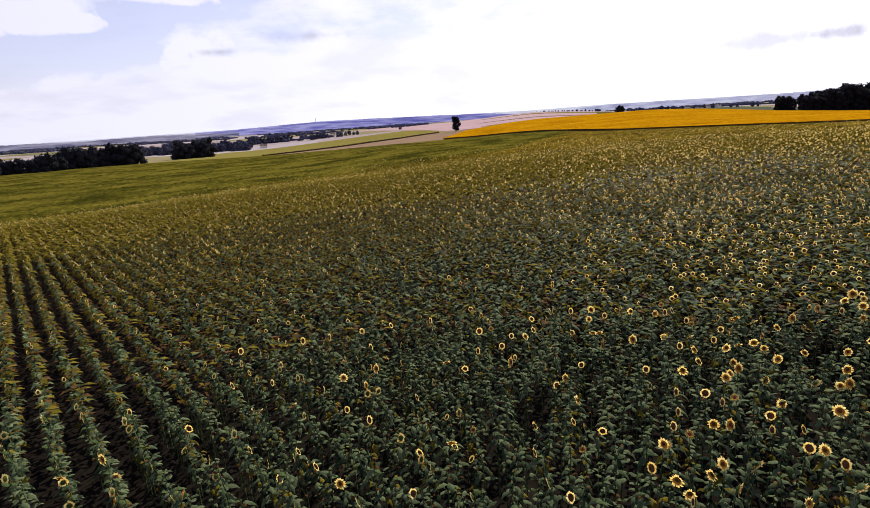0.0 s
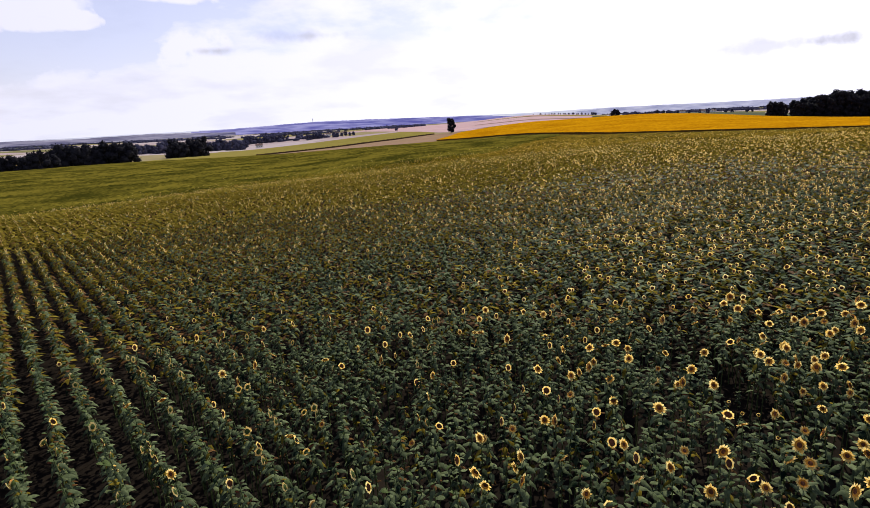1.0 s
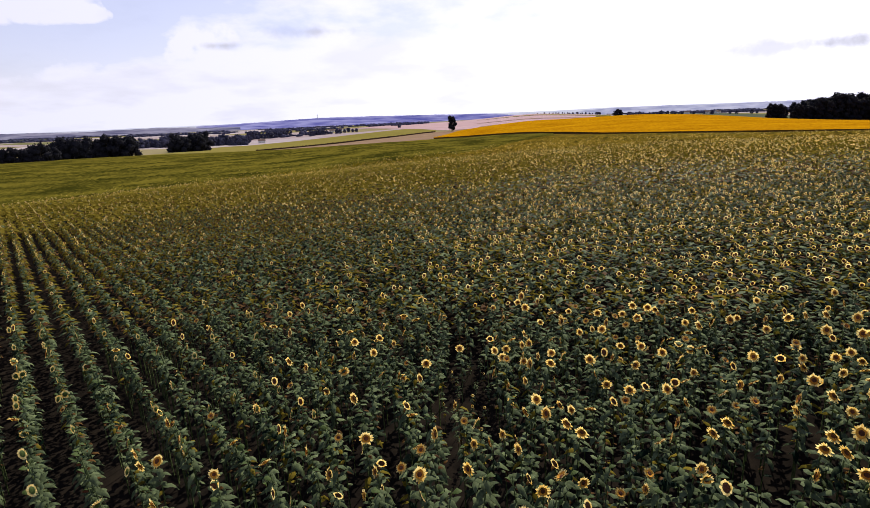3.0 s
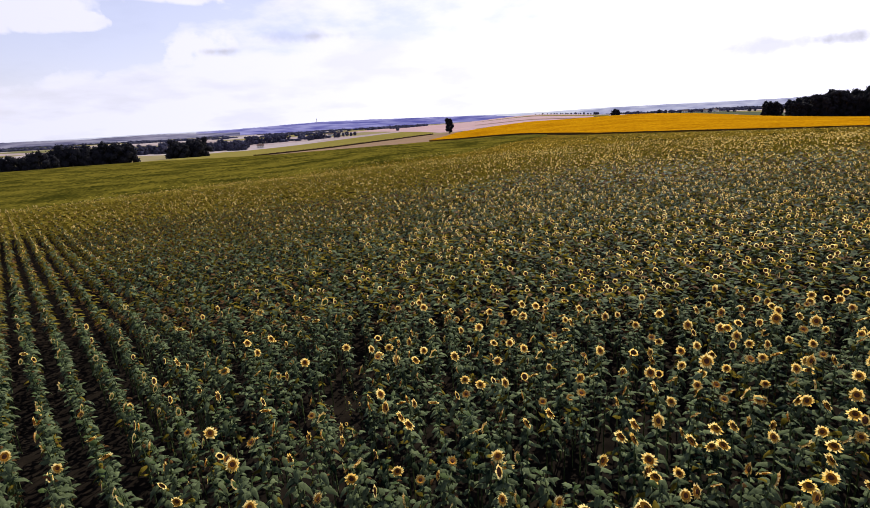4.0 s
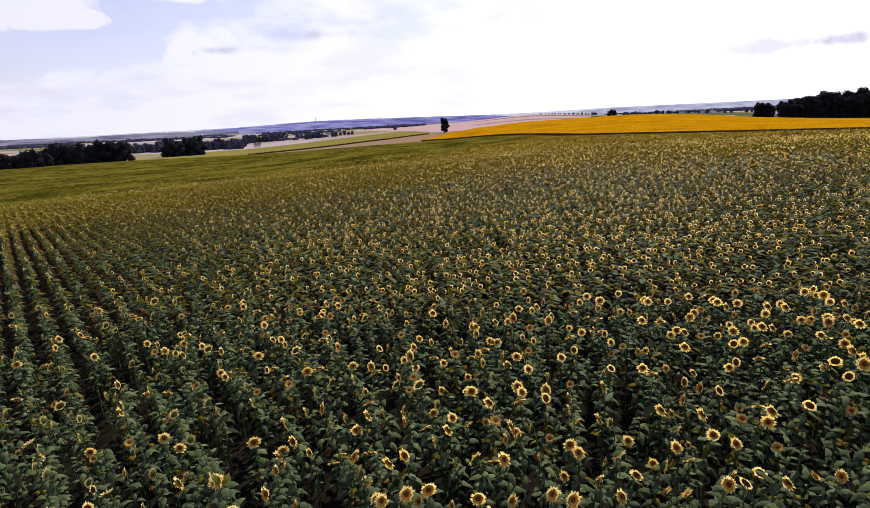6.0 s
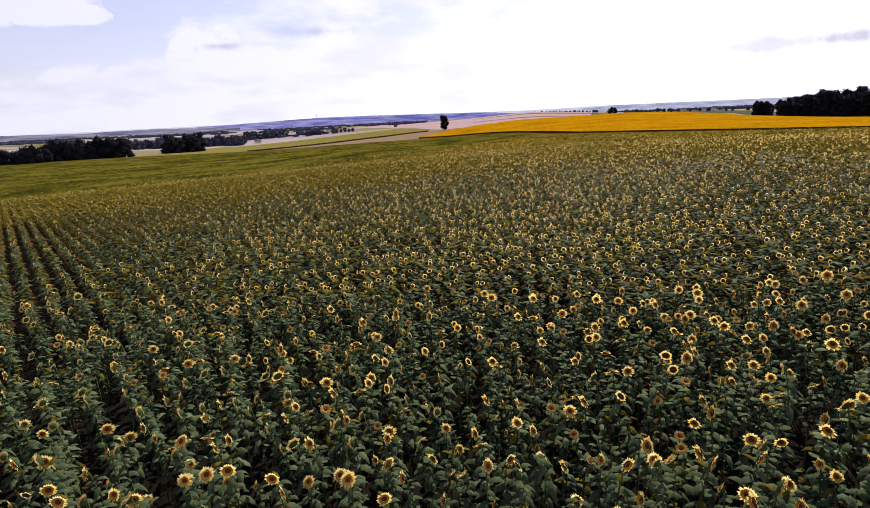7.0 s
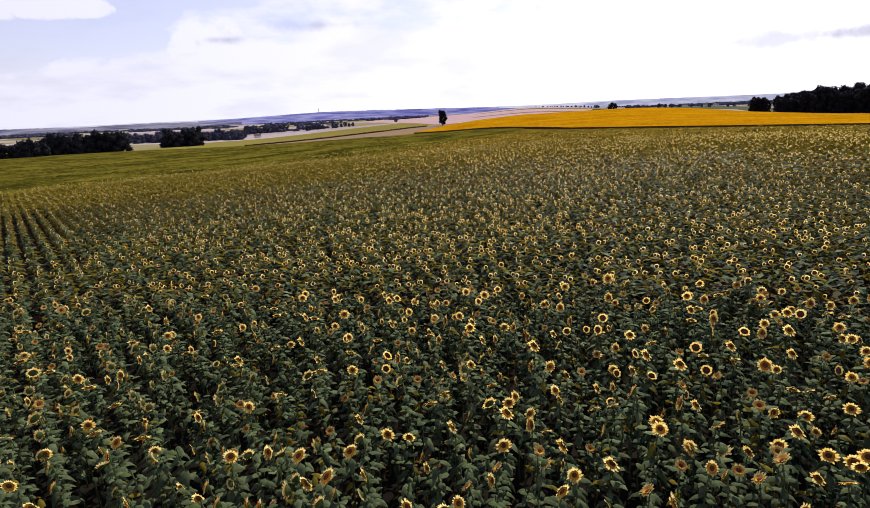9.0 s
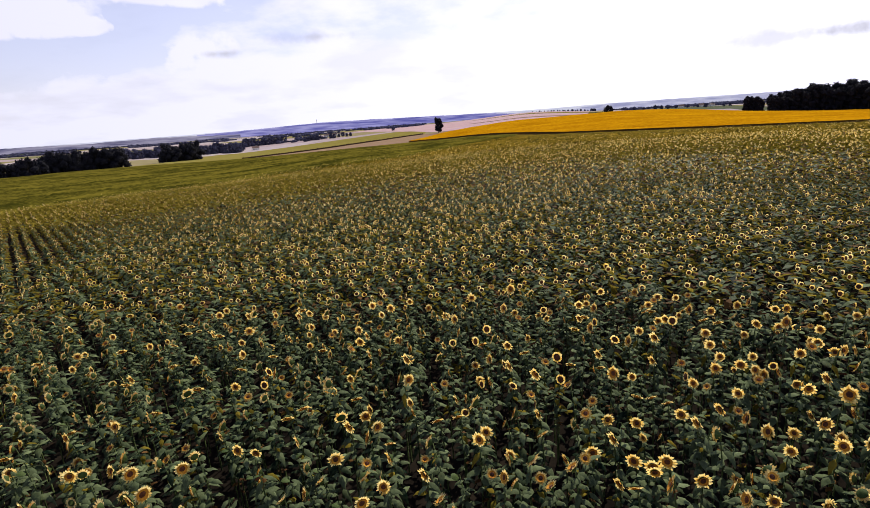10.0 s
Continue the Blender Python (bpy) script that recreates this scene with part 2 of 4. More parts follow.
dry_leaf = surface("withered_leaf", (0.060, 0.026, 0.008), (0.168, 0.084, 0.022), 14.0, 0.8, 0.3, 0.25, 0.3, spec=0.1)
# darker than real soil: the shade between the rows is put into its colour
soil = surface("dark_soil", (0.008, 0.0065, 0.0055), (0.020, 0.0155, 0.0115), 3.0, 0.95, 0.8, 0.0, 0.0, spec=0.0)
farmland = patchwork("farmland", [(0.25, 0.21, 0.11), (0.09, 0.10, 0.06), (0.34, 0.27, 0.27), (0.16, 0.15, 0.07), (0.38, 0.32, 0.32), (0.22, 0.19, 0.08)])
green_mix = surface("distant_green_crop", (0.034, 0.033, 0.005), (0.132, 0.108, 0.015), 0.9, 0.9, 0.0, 0.0, 0.0, 1.6, spec=0.0)
canopy_mix = surface("distant_sunflower_tops", (0.043, 0.035, 0.006), (0.199, 0.131, 0.016), 1.3, 0.9, 0.0, 0.0, 0.0, 0.9, spec=0.0)
yellow_mix = surface("flowering_crop_tops", (0.29, 0.118, 0.002), (0.49, 0.235, 0.004), 0.5, 0.9, 0.0, 0.0, 0.0, 0.9, spec=0.0)
crop_side = surface("crop_edge_shade", (0.08, 0.042, 0.008), (0.19, 0.10, 0.016), 0.8, 0.9)
plough_tone = surface("bare_brown_field", (0.19, 0.120, 0.072), (0.30, 0.205, 0.135), 0.12, 0.95, spec=0.0)
pale_field = surface("pale_green_field", (0.150, 0.128, 0.026), (0.255, 0.210, 0.060), 0.05, 0.95, spec=0.0)
stubble_tone = surface("pinkish_stubble", (0.360, 0.240, 0.240), (0.510, 0.352, 0.352), 0.03, 0.95, spec=0.0)
# leaf colour darkened as against the light, with a tint of blue haze
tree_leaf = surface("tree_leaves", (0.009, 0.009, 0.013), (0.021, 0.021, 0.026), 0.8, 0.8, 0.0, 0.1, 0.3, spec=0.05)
bark = surface("tree_bark", (0.03, 0.022, 0.016), (0.08, 0.06, 0.04), 3.0, 0.9, 0.5)
wall_white = surface("plastered_wall", (0.527, 0.493, 0.442), (0.680, 0.654, 0.595), 1.5, 0.9)
roof_red = surface("clay_roof", (0.13, 0.085, 0.07), (0.22, 0.14, 0.11), 2.5, 0.9)
window_dark = surface("window_glass", (0.02, 0.025, 0.03), (0.05, 0.055, 0.06), 3.0, 0.15)
# the blue of hazy air is mixed into these base tones
wood_haze = surface("hazed_woods", (0.040, 0.040, 0.070), (0.085, 0.085, 0.125), 0.05, 0.9, spec=0.0)
hedge_brown = surface("dry_hedge", (0.030, 0.018, 0.012), (0.075, 0.045, 0.025), 0.6, 0.95, spec=0.0)
# the ridge tones carry the blue and lilac of distant haze, and glow
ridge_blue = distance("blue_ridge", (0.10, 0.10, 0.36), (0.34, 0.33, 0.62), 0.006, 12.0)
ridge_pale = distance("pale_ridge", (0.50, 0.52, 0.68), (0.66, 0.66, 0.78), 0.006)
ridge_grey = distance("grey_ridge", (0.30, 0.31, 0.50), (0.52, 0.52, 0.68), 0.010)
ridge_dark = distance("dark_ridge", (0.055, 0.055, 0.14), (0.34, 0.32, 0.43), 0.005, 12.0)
steel = surface("mast_steel", (0.40, 0.41, 0.52), (0.50, 0.51, 0.62), 2.0, 0.6)

# ---------------------------------------------------------------- terrain
OX, OY = 12.8, -2.1  # the middle of the flight, round which the land is laid out
EYE = 6.6
CROP = 1.7  # height of the sunflowers
R_KNOTS = np.log(np.array([30, 55, 80, 115, 170, 260, 400, 600, 800, 1100, 1600, 2500, 4000.0]))
AZ_KNOTS = np.array([-40.0, -20.0, 0.0, 10.0, 20.0, 40.0])
# level of the crop tops below the eye, by bearing and distance
DROP = np.array([
    [-5.4, -6.15, -6.9, -10.3, -12.8, -15.0, -18.0, -21.0, -25.0, -22.0, -15.0, -13.0, -12.0],
    [-5.2, -5.75, -6.3, -9.2, -11.5, -13.8, -17.0, -22.5, -27.0, -30.0, -22.0, -14.0, -14.0],
    [-4.9, -5.2, -5.6, -6.9, -8.6, -10.0, -11.8, -13.0, -14.2, -12.0, -7.0, -8.0, -10.0],
    [-4.7, -4.85, -5.1, -5.9, -7.3, -8.6, -7.6, -4.5, -6.0, -3.0, 8.0, 6.0, 0.0],
    [-4.55, -4.55, -4.7, -5.1, -6.5, -8.4, -5.0, -2.5, -6.0, -8.0, -6.0, -8.0, -10.0],
    [-4.2, -4.0, -3.85, -4.75, -6.5, -8.7, -11.2, -13.6, -20.0, -25.0, -15.0, -10.0, -10.0],
])


def smooth(a, b, x):
    k = np.clip((x - a) / (b - a), 0, 1)
    return k * k * (3 - 2 * k)


def ground_z(x, y):
    """Height of the bare ground."""
    x, y = np.asarray(x, float), np.asarray(y, float)
    dx, dy = x - OX, y - OY
    r = np.hypot(dx, dy) + 1e-6
    az = np.degrees(np.arctan2(dx, dy))
    near = 0.030 + 0.0334 * x - 0.0160 * y
    cols = np.stack([np.interp(np.log(r), R_KNOTS, c) for c in DROP])
    k = np.interp(az, AZ_KNOTS, np.arange(len(AZ_KNOTS)))
    i = np.clip(k.astype(int), 0, len(AZ_KNOTS) - 2)
    f = k - i
    f = f * f * (3 - 2 * f) * 0.6 + f * 0.4
    take = np.arange(r.size).reshape(r.shape)
    flat = cols.reshape(len(DROP), -1)
    far = flat[i, take] * (1 - f) + flat[i + 1, take] * f + EYE - CROP
    q = np.minimum(r, 60.0) / r
    back = 0.030 + 0.0334 * (OX + dx * q) - 0.0160 * (OY + dy * q)
    far = far + (back - far) * smooth(55, 100, np.abs(az))
    return near + (far - near) * smooth(22, 50, r)


def at(az, r):
    """The ground point at a bearing and distance from the middle of the flight."""
    a = radians(az)
    x, y = OX + r * math.sin(a), OY + r * math.cos(a)
    return Vector((x, y, float(ground_z(np.array([x]), np.array([y]))[0])))


def mesh_from(name, verts, tris, mats, index=None, smooth_shade=False):
    """A mesh from arrays of corners and triangles."""
    me = bpy.data.meshes.new(name)
    verts, tris = np.asarray(verts, np.float32), np.asarray(tris, np.int32)
    me.vertices.add(len(verts))
    me.vertices.foreach_set("co", verts.ravel())
    me.loops.add(tris.size)
    me.loops.foreach_set("vertex_index", tris.ravel())
    me.polygons.add(len(tris))
    me.polygons.foreach_set("loop_start", np.arange(0, tris.size, 3, dtype=np.int32))
    if index is not None:
        me.polygons.foreach_set("material_index", np.asarray(index, np.int32))
    if smooth_shade:
        me.polygons.foreach_set("use_smooth", np.ones(len(tris), bool))
    else:
        me.polygons.foreach_set("use_smooth", np.zeros(len(tris), bool))
    for m in mats:
        me.materials.append(m)
    me.update(calc_edges=True)
    return me


def grid_tris(rows, cols, wrap=False):
    i, j = np.meshgrid(np.arange(rows - 1), np.arange(cols if wrap else cols - 1), indexing="ij")
    j2 = (j + 1) % cols
    a, b, c, d = i * cols + j, i * cols + j2, (i + 1) * cols + j2, (i + 1) * cols + j
    return np.concatenate([np.stack([a, c, b], -1).reshape(-1, 3), np.stack([a, d, c], -1).reshape(-1, 3)])


def build_ground():
    az = np.radians(np.concatenate([np.arange(-60, 60, 0.5), np.arange(60, 300, 5.0)]))
    r = np.concatenate([[0.001], np.geomspace(3, 4900, 170)])
    rr, aa = np.meshgrid(r, az, indexing="ij")
    x, y = OX + rr * np.sin(aa), OY + rr * np.cos(aa)
    z = ground_z(x, y)
    v = np.stack([x, y, z], -1).reshape(-1, 3)
    t = grid_tris(len(r), len(az), True)
    mid = np.hypot(v[t].mean(1)[:, 0] - OX, v[t].mean(1)[:, 1] - OY)
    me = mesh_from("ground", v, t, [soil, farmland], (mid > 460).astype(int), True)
    return tagged(new("ground", me), "rolling farmland with darkened soil and patchwork fields", "ground", kind="structure")


build_ground()


def polar_patch(name, az0, az1, inner, outer, lift, mat, label, category, na=160, nr=60, bumps=0.0, skirt=None, kind="structure", waves=0.0, taper=False, rise=False, ease=False):
    """A field laid over the land between two distances that depend on the bearing; lift is the crop's height."""
    az = np.linspace(az0, az1, na)
    r0, r1 = inner(az), outer(az)
    k = np.linspace(0, 1, nr) ** 1.0
    rr = r0[None] * (r1 / r0)[None] ** k[:, None]
    aa = np.radians(az)[None] + 0 * rr
    x, y = OX + rr * np.sin(aa), OY + rr * np.cos(aa)
    z = ground_z(x, y) + lift
    if taper:
        z = z - 0.85 * lift * smooth(0.975, 1.0, k)[:, None] * smooth(-7, 0, az)[None]
    if rise:  # a low start among the standing plants
        z = z - lift * (0.75 - 0.75 * smooth(math.log(86), math.log(126), np.log(rr)) * smooth(-12, 8, az)[None])
    if ease:  # the near edge comes up from among the plants
        z = z - 0.9 * lift * (1 - smooth(0.0, 0.12, k))[:, None]
    if bumps:
        z = z + bumps * np.random.default_rng(5).normal(0, 1, z.shape) * (smooth(0, 0.08, k) - 0.75 * smooth(0.72, 0.95, k))[:, None]
    if waves:
        across = x * math.cos(radians(-39.5)) - y * math.sin(radians(-39.5))
        z = z + waves * np.sin(across * 2 * math.pi / 2.8 + 0.6 * np.sin(0.07 * x) + 0.8 * np.sin(0.05 * y)) * (1 - 0.75 * smooth(0.72, 0.95, k))[:, None]
    v = np.stack([x, y, z], -1).reshape(-1, 3)
    t = grid_tris(nr, na)
    index = np.zeros(len(t), int)
    mats = [mat]
    if skirt is not None:
        base = len(v)
        foot = v[:na].copy()
        foot[:, 2] -= lift
        v = np.concatenate([v, foot])
        j = np.arange(na - 1)
        s = np.concatenate([np.stack([base + j, j + 1, j], -1), np.stack([base + j, base + j + 1, j + 1], -1)])
        t = np.concatenate([t, s])
        index = np.concatenate([index, np.ones(len(s), int)])
        mats = [mat, skirt]
    me = mesh_from(name, v, t, mats, index, True)
    return tagged(new(name, me), label, category, kind=kind)


def curve(*pairs):
    a, r = np.array(pairs, float).T
    return lambda az: np.exp(np.interp(az, a, np.log(r)))


# far edge of the sunflower field, by bearing
edge_of_field = curve((-60, 560), (-40, 600), (-30, 620), (-19.5, 545), (-14, 445), (-11, 405), (-8, 380), (-4, 365), (0, 365), (5, 330), (10, 290), (20, 230), (30, 200), (40, 190), (60, 180))
NEAR_END = 114.0
far_split = curve((-60, 104), (-38, 104), (-30, 114), (-18, 132), (-8, 138), (0, 140), (4, 158), (8, 218), (11, 281), (20, 225), (30, 195), (40, 185), (60, 175))
polar_patch("sunflower_field_far", -62, 62, lambda a: 0 * a + NEAR_END - 34, far_split, 1.45, canopy_mix,
            "far part of the flowering sunflower field, olive and yellow", "crop", 380, 150, 0.24, kind="stuff", waves=0.18, taper=True, rise=True)
polar_patch("green_field_far", -62, 11, lambda a: far_split(a) * 0.90, lambda a: np.maximum(edge_of_field(a) - 1.5, far_split(a) + 3), 1.35, green_mix,
            "dull green crop running down into a valley", "crop", 240, 120, 0.16, kind="stuff", waves=0.09, taper=True, ease=True)
polar_patch("yellow_field", -1.2, 62, lambda a: edge_of_field(a) + 7, curve((-1.2, 382), (0.2, 450), (1.8, 580), (4, 640), (24, 620), (31, 490), (40, 484), (60, 480)), 1.85, yellow_mix,
            "bright golden-yellow flowering field behind a dark edge", "crop", 260, 160, 0.10, crop_side, kind="stuff")
polar_patch("ploughed_field", -31, 2.4, lambda a: edge_of_field(a) + 3, curve((-31, 632), (-26, 648), (-20, 590), (-11, 562), (-5, 600), (0, 730), (2.4, 760)), 0.25, plough_tone,
            "narrow strip of bare brown field", "field")
polar_patch("pale_field", -31, -0.5, curve((-31, 640), (-26, 656), (-20, 598), (-11, 570), (-5, 610), (0, 740)), curve((-31, 646), (-26, 800), (-22, 1000), (0, 1150)), 0.2, pale_field,
            "pale yellow-green mown field on a far slope", "field")
polar_patch("stubble_field", -9, 16, curve((-9, 1650), (-5, 1250), (-2, 1000), (0, 830), (5, 700), (16, 660)), curve((-9, 1700), (-1, 1900), (16, 2000)), 0.3, stubble_tone,
            "pinkish stubble field on a far rise", "field")
for name, near_edge, far_edge, tone, words in (
        ("straw_strip", curve((3, 800), (18, 760)), curve((3, 806), (18, 860)), pale_field, "narrow straw-coloured strip across the far rise"),
        ("mown_strip", curve((2, 1080), (18, 1020)), curve((2, 1090), (18, 1120)), plough_tone, "narrow brownish mown strip on the far rise"),
        ("straw_strip_beyond", curve((4, 1380), (18, 1300)), curve((4, 1390), (18, 1460)), pale_field, "pale straw strip high on the far rise")):
    polar_patch(name, 4, 17.5, near_edge, far_edge, 0.7, tone, words, "field", 60, 8)


# --------------------------------------------------------------- backdrop
def ridge(name, az0, az1, r, low, crest, mat, label, seed):
    rng = np.random.default_rng(seed)
    az = np.linspace(az0, az1, 240)
    el = crest(az)
    wob = np.convolve(rng.normal(0, 1, 260), np.ones(9) / 9, "same")[:240] * 0.03 + rng.normal(0, 0.008, 240)
    top = EYE + r * np.tan(np.radians(el + wob))
    x, y = OX + r * np.sin(np.radians(az)), OY + r * np.cos(np.radians(az))
    x2, y2 = OX + 1.05 * r * np.sin(np.radians(az)), OY + 1.05 * r * np.cos(np.radians(az))
    bot = 0 * top + EYE + r * math.tan(radians(low))
    v = np.concatenate([np.stack([x, y, bot], -1), np.stack([x2, y2, top], -1)])
    me = mesh_from(name, v, grid_tris(2, 240), [mat], None, True)
    return tagged(new(name, me), label, "hills", kind="structure")


def line(*pairs):
    a, e = np.array(pairs, float).T
    return lambda az: np.interp(az, a, e)


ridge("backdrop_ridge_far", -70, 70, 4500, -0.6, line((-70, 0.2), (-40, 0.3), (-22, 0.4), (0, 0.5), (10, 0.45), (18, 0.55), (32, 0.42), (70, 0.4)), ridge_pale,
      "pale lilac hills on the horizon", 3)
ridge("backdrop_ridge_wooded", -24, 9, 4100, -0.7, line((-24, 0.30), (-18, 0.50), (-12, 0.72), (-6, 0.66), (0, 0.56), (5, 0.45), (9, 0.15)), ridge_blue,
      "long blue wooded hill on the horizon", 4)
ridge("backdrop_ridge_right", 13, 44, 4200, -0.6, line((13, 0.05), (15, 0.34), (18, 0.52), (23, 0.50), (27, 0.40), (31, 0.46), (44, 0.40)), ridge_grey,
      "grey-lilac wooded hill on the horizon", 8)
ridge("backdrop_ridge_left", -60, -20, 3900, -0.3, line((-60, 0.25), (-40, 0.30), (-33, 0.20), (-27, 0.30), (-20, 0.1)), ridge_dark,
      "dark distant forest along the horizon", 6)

# ------------------------------------------------------------- sunflowers
LEAF, STALK, PETAL, DISC, CALYX, DRY, FLORET, YELLOW_LEAF = range(8)
PLANT_MATS = [leaf_green, stalk_green, petal_yellow, disc_brown, head_back_green, dry_leaf, floret_orange, yellow_leaf]


class Shape:
    """Collects corners and triangles, each with a material number."""

    def __init__(self):
        self.v, self.t, self.m = [], [], []

    def add(self, verts, tris, mat):
        b = len(self.v)
        self.v += [tuple(p) for p in verts]
        self.t += [(a + b, c + b, d + b) for a, c, d in tris]
        self.m += [mat] * len(tris)

    def arrays(self):
        return np.array(self.v, float).reshape(-1, 3), np.array(self.t, int).reshape(-1, 3), np.array(self.m, int)


def leaf_shape(rng, base, theta, length, width, rise, droop, rows):
    """A drooping heart-shaped leaf on a short stem, folded along its middle."""
    ca, sa = math.cos(theta), math.sin(theta)
    verts, tris = [], []

    def spine(u):
        out = length * (u - 0.18 * u * u)
        return base[0] + ca * out, base[1] + sa * out, base[2] + rise * length * u - droop * length * u * u

    verts.append(spine(0.0))
    us = [0.30, 0.72] if rows == 2 else ([0.40] if rows == 1 else [0.18, 0.34, 0.55, 0.80])
    for u in us:
        w = 0.5 * width * math.sin(math.pi * min(1.0, u ** 0.62)) + 0.004
        x, y, z = spine(u)
        fold = w * (0.25 + 0.40 * rng.random())
        verts += [(x - sa * w, y + ca * w, z - fold * (1 + 0.5 * rng.random())), (x, y, z), (x + sa * w, y - ca * w, z - fold * (1 + 0.5 * rng.random()))]
    verts.append(spine(1.0))
    last = len(verts) - 1
    tris += [(0, 2, 1), (0, 3, 2)]
    for k in range(len(us) - 1):
        a = 1 + 3 * k
        tris += [(a, a + 1, a + 4), (a, a + 4, a + 3), (a + 1, a + 2, a + 5), (a + 1, a + 5, a + 4)]
    a = last - 3
    tris += [(a, a + 1, last), (a + 1, a + 2, last)]
    return verts, tris


def small_leaf(rng, base, theta, length, width, rise, droop):
    ca, sa = math.cos(theta), math.sin(theta)
    w = 0.5 * width
    mx, mz = 0.5 * length, (0.5 * rise - 0.25 * droop) * length
    p = [base, (base[0] + ca * mx - sa * w, base[1] + sa * mx + ca * w, base[2] + mz - 0.3 * w),
         (base[0] + ca * length, base[1] + sa * length, base[2] + (rise - droop) * length),
         (base[0] + ca * mx + sa * w, base[1] + sa * mx - ca * w, base[2] + mz - 0.3 * w)]
    return p, [(0, 3, 1), (1, 3, 2)]


def head_frame(centre, up_angle, side):
    """Centre, and the axes across, up and out of a flower that faces -y, raised by up_angle and turned by side."""
    e, s = radians(up_angle), radians(side)
    out = Vector((math.sin(s) * math.cos(e), -math.cos(s) * math.cos(e), math.sin(e)))
    across = Vector((math.cos(s), math.sin(s), 0))
    return Vector(centre), across, across.cross(out) * -1, out


def disc_shape(fr, radius, depth, segs):
    c, ax, ay, out = fr
    rim = [c + radius * (math.cos(2 * math.pi * k / segs) * ax + math.sin(2 * math.pi * k / segs) * ay) for k in range(segs)]
    return rim + [c + depth * out], [(k, (k + 1) % segs, segs) for k in range(segs)]


def petal_shapes(rng, fr, radius, length, count, bent):
    """One kite-shaped petal after another round the disc."""
    c, ax, ay, out = fr
    verts, tris = [], []
    for k in range(count):
        a = 2 * math.pi * (k + 0.6 * rng.random()) / count
        ln = length * (0.62 + 0.6 * rng.random())
        ray = math.cos(a) * ax + math.sin(a) * ay
        tan = -math.sin(a) * ax + math.cos(a) * ay
        w = rng.uniform(1.1, 1.6) * math.pi * radius / count
        lift = (1.1 * rng.random() + 0.1 - bent) * ln
        b = len(verts)
        verts += [c + 0.82 * radius * ray - 1.0 * w * tan - 0.006 * out, c + 0.82 * radius * ray + 1.0 * w * tan - 0.006 * out,
                  c + (radius + 0.62 * ln) * ray + 1.05 * w * tan + 0.5 * lift * out, c + (radius + 0.62 * ln) * ray - 1.05 * w * tan + 0.5 * lift * out,
                  c + (radius + ln) * ray + 0.4 * lift * out]
        tris += [(b, b + 1, b + 2), (b, b + 2, b + 3), (b + 3, b + 2, b + 4)]
    return verts, tris


def ring_shape(rng, fr, r0, r1, count):
    c, ax, ay, out = fr
    verts, tris = [], []
    for k in range(count):
        a = 2 * math.pi * k / count
        ray = math.cos(a) * ax + math.sin(a) * ay
        verts += [c + r0 * ray - 0.004 * out, c + r1 * (0.80 + 0.36 * rng.random()) * ray + 0.01 * out]
    for k in range(count):
        a, b = 2 * k, 2 * ((k + 1) % count)
        tris += [(a, a + 1, b + 1), (a, b + 1, b)]
    return verts, tris


def stalk_shape(foot, bend, top, radius, sides):
    verts, tris = [], []
    pts = [Vector(foot), Vector(bend), Vector(top)]
    for n, p in enumerate(pts):
        for k in range(sides):
            a = 2 * math.pi * k / sides
            r = radius * (1 - 0.2 * n)
            verts.append((p.x + r * math.cos(a), p.y + r * math.sin(a), p.z))
    for n in range(2):
        for k in range(sides):
            a, b = n * sides + k, n * sides + (k + 1) % sides
            tris += [(a, b, b + sides), (a, b + sides, a + sides)]
    return verts, tris


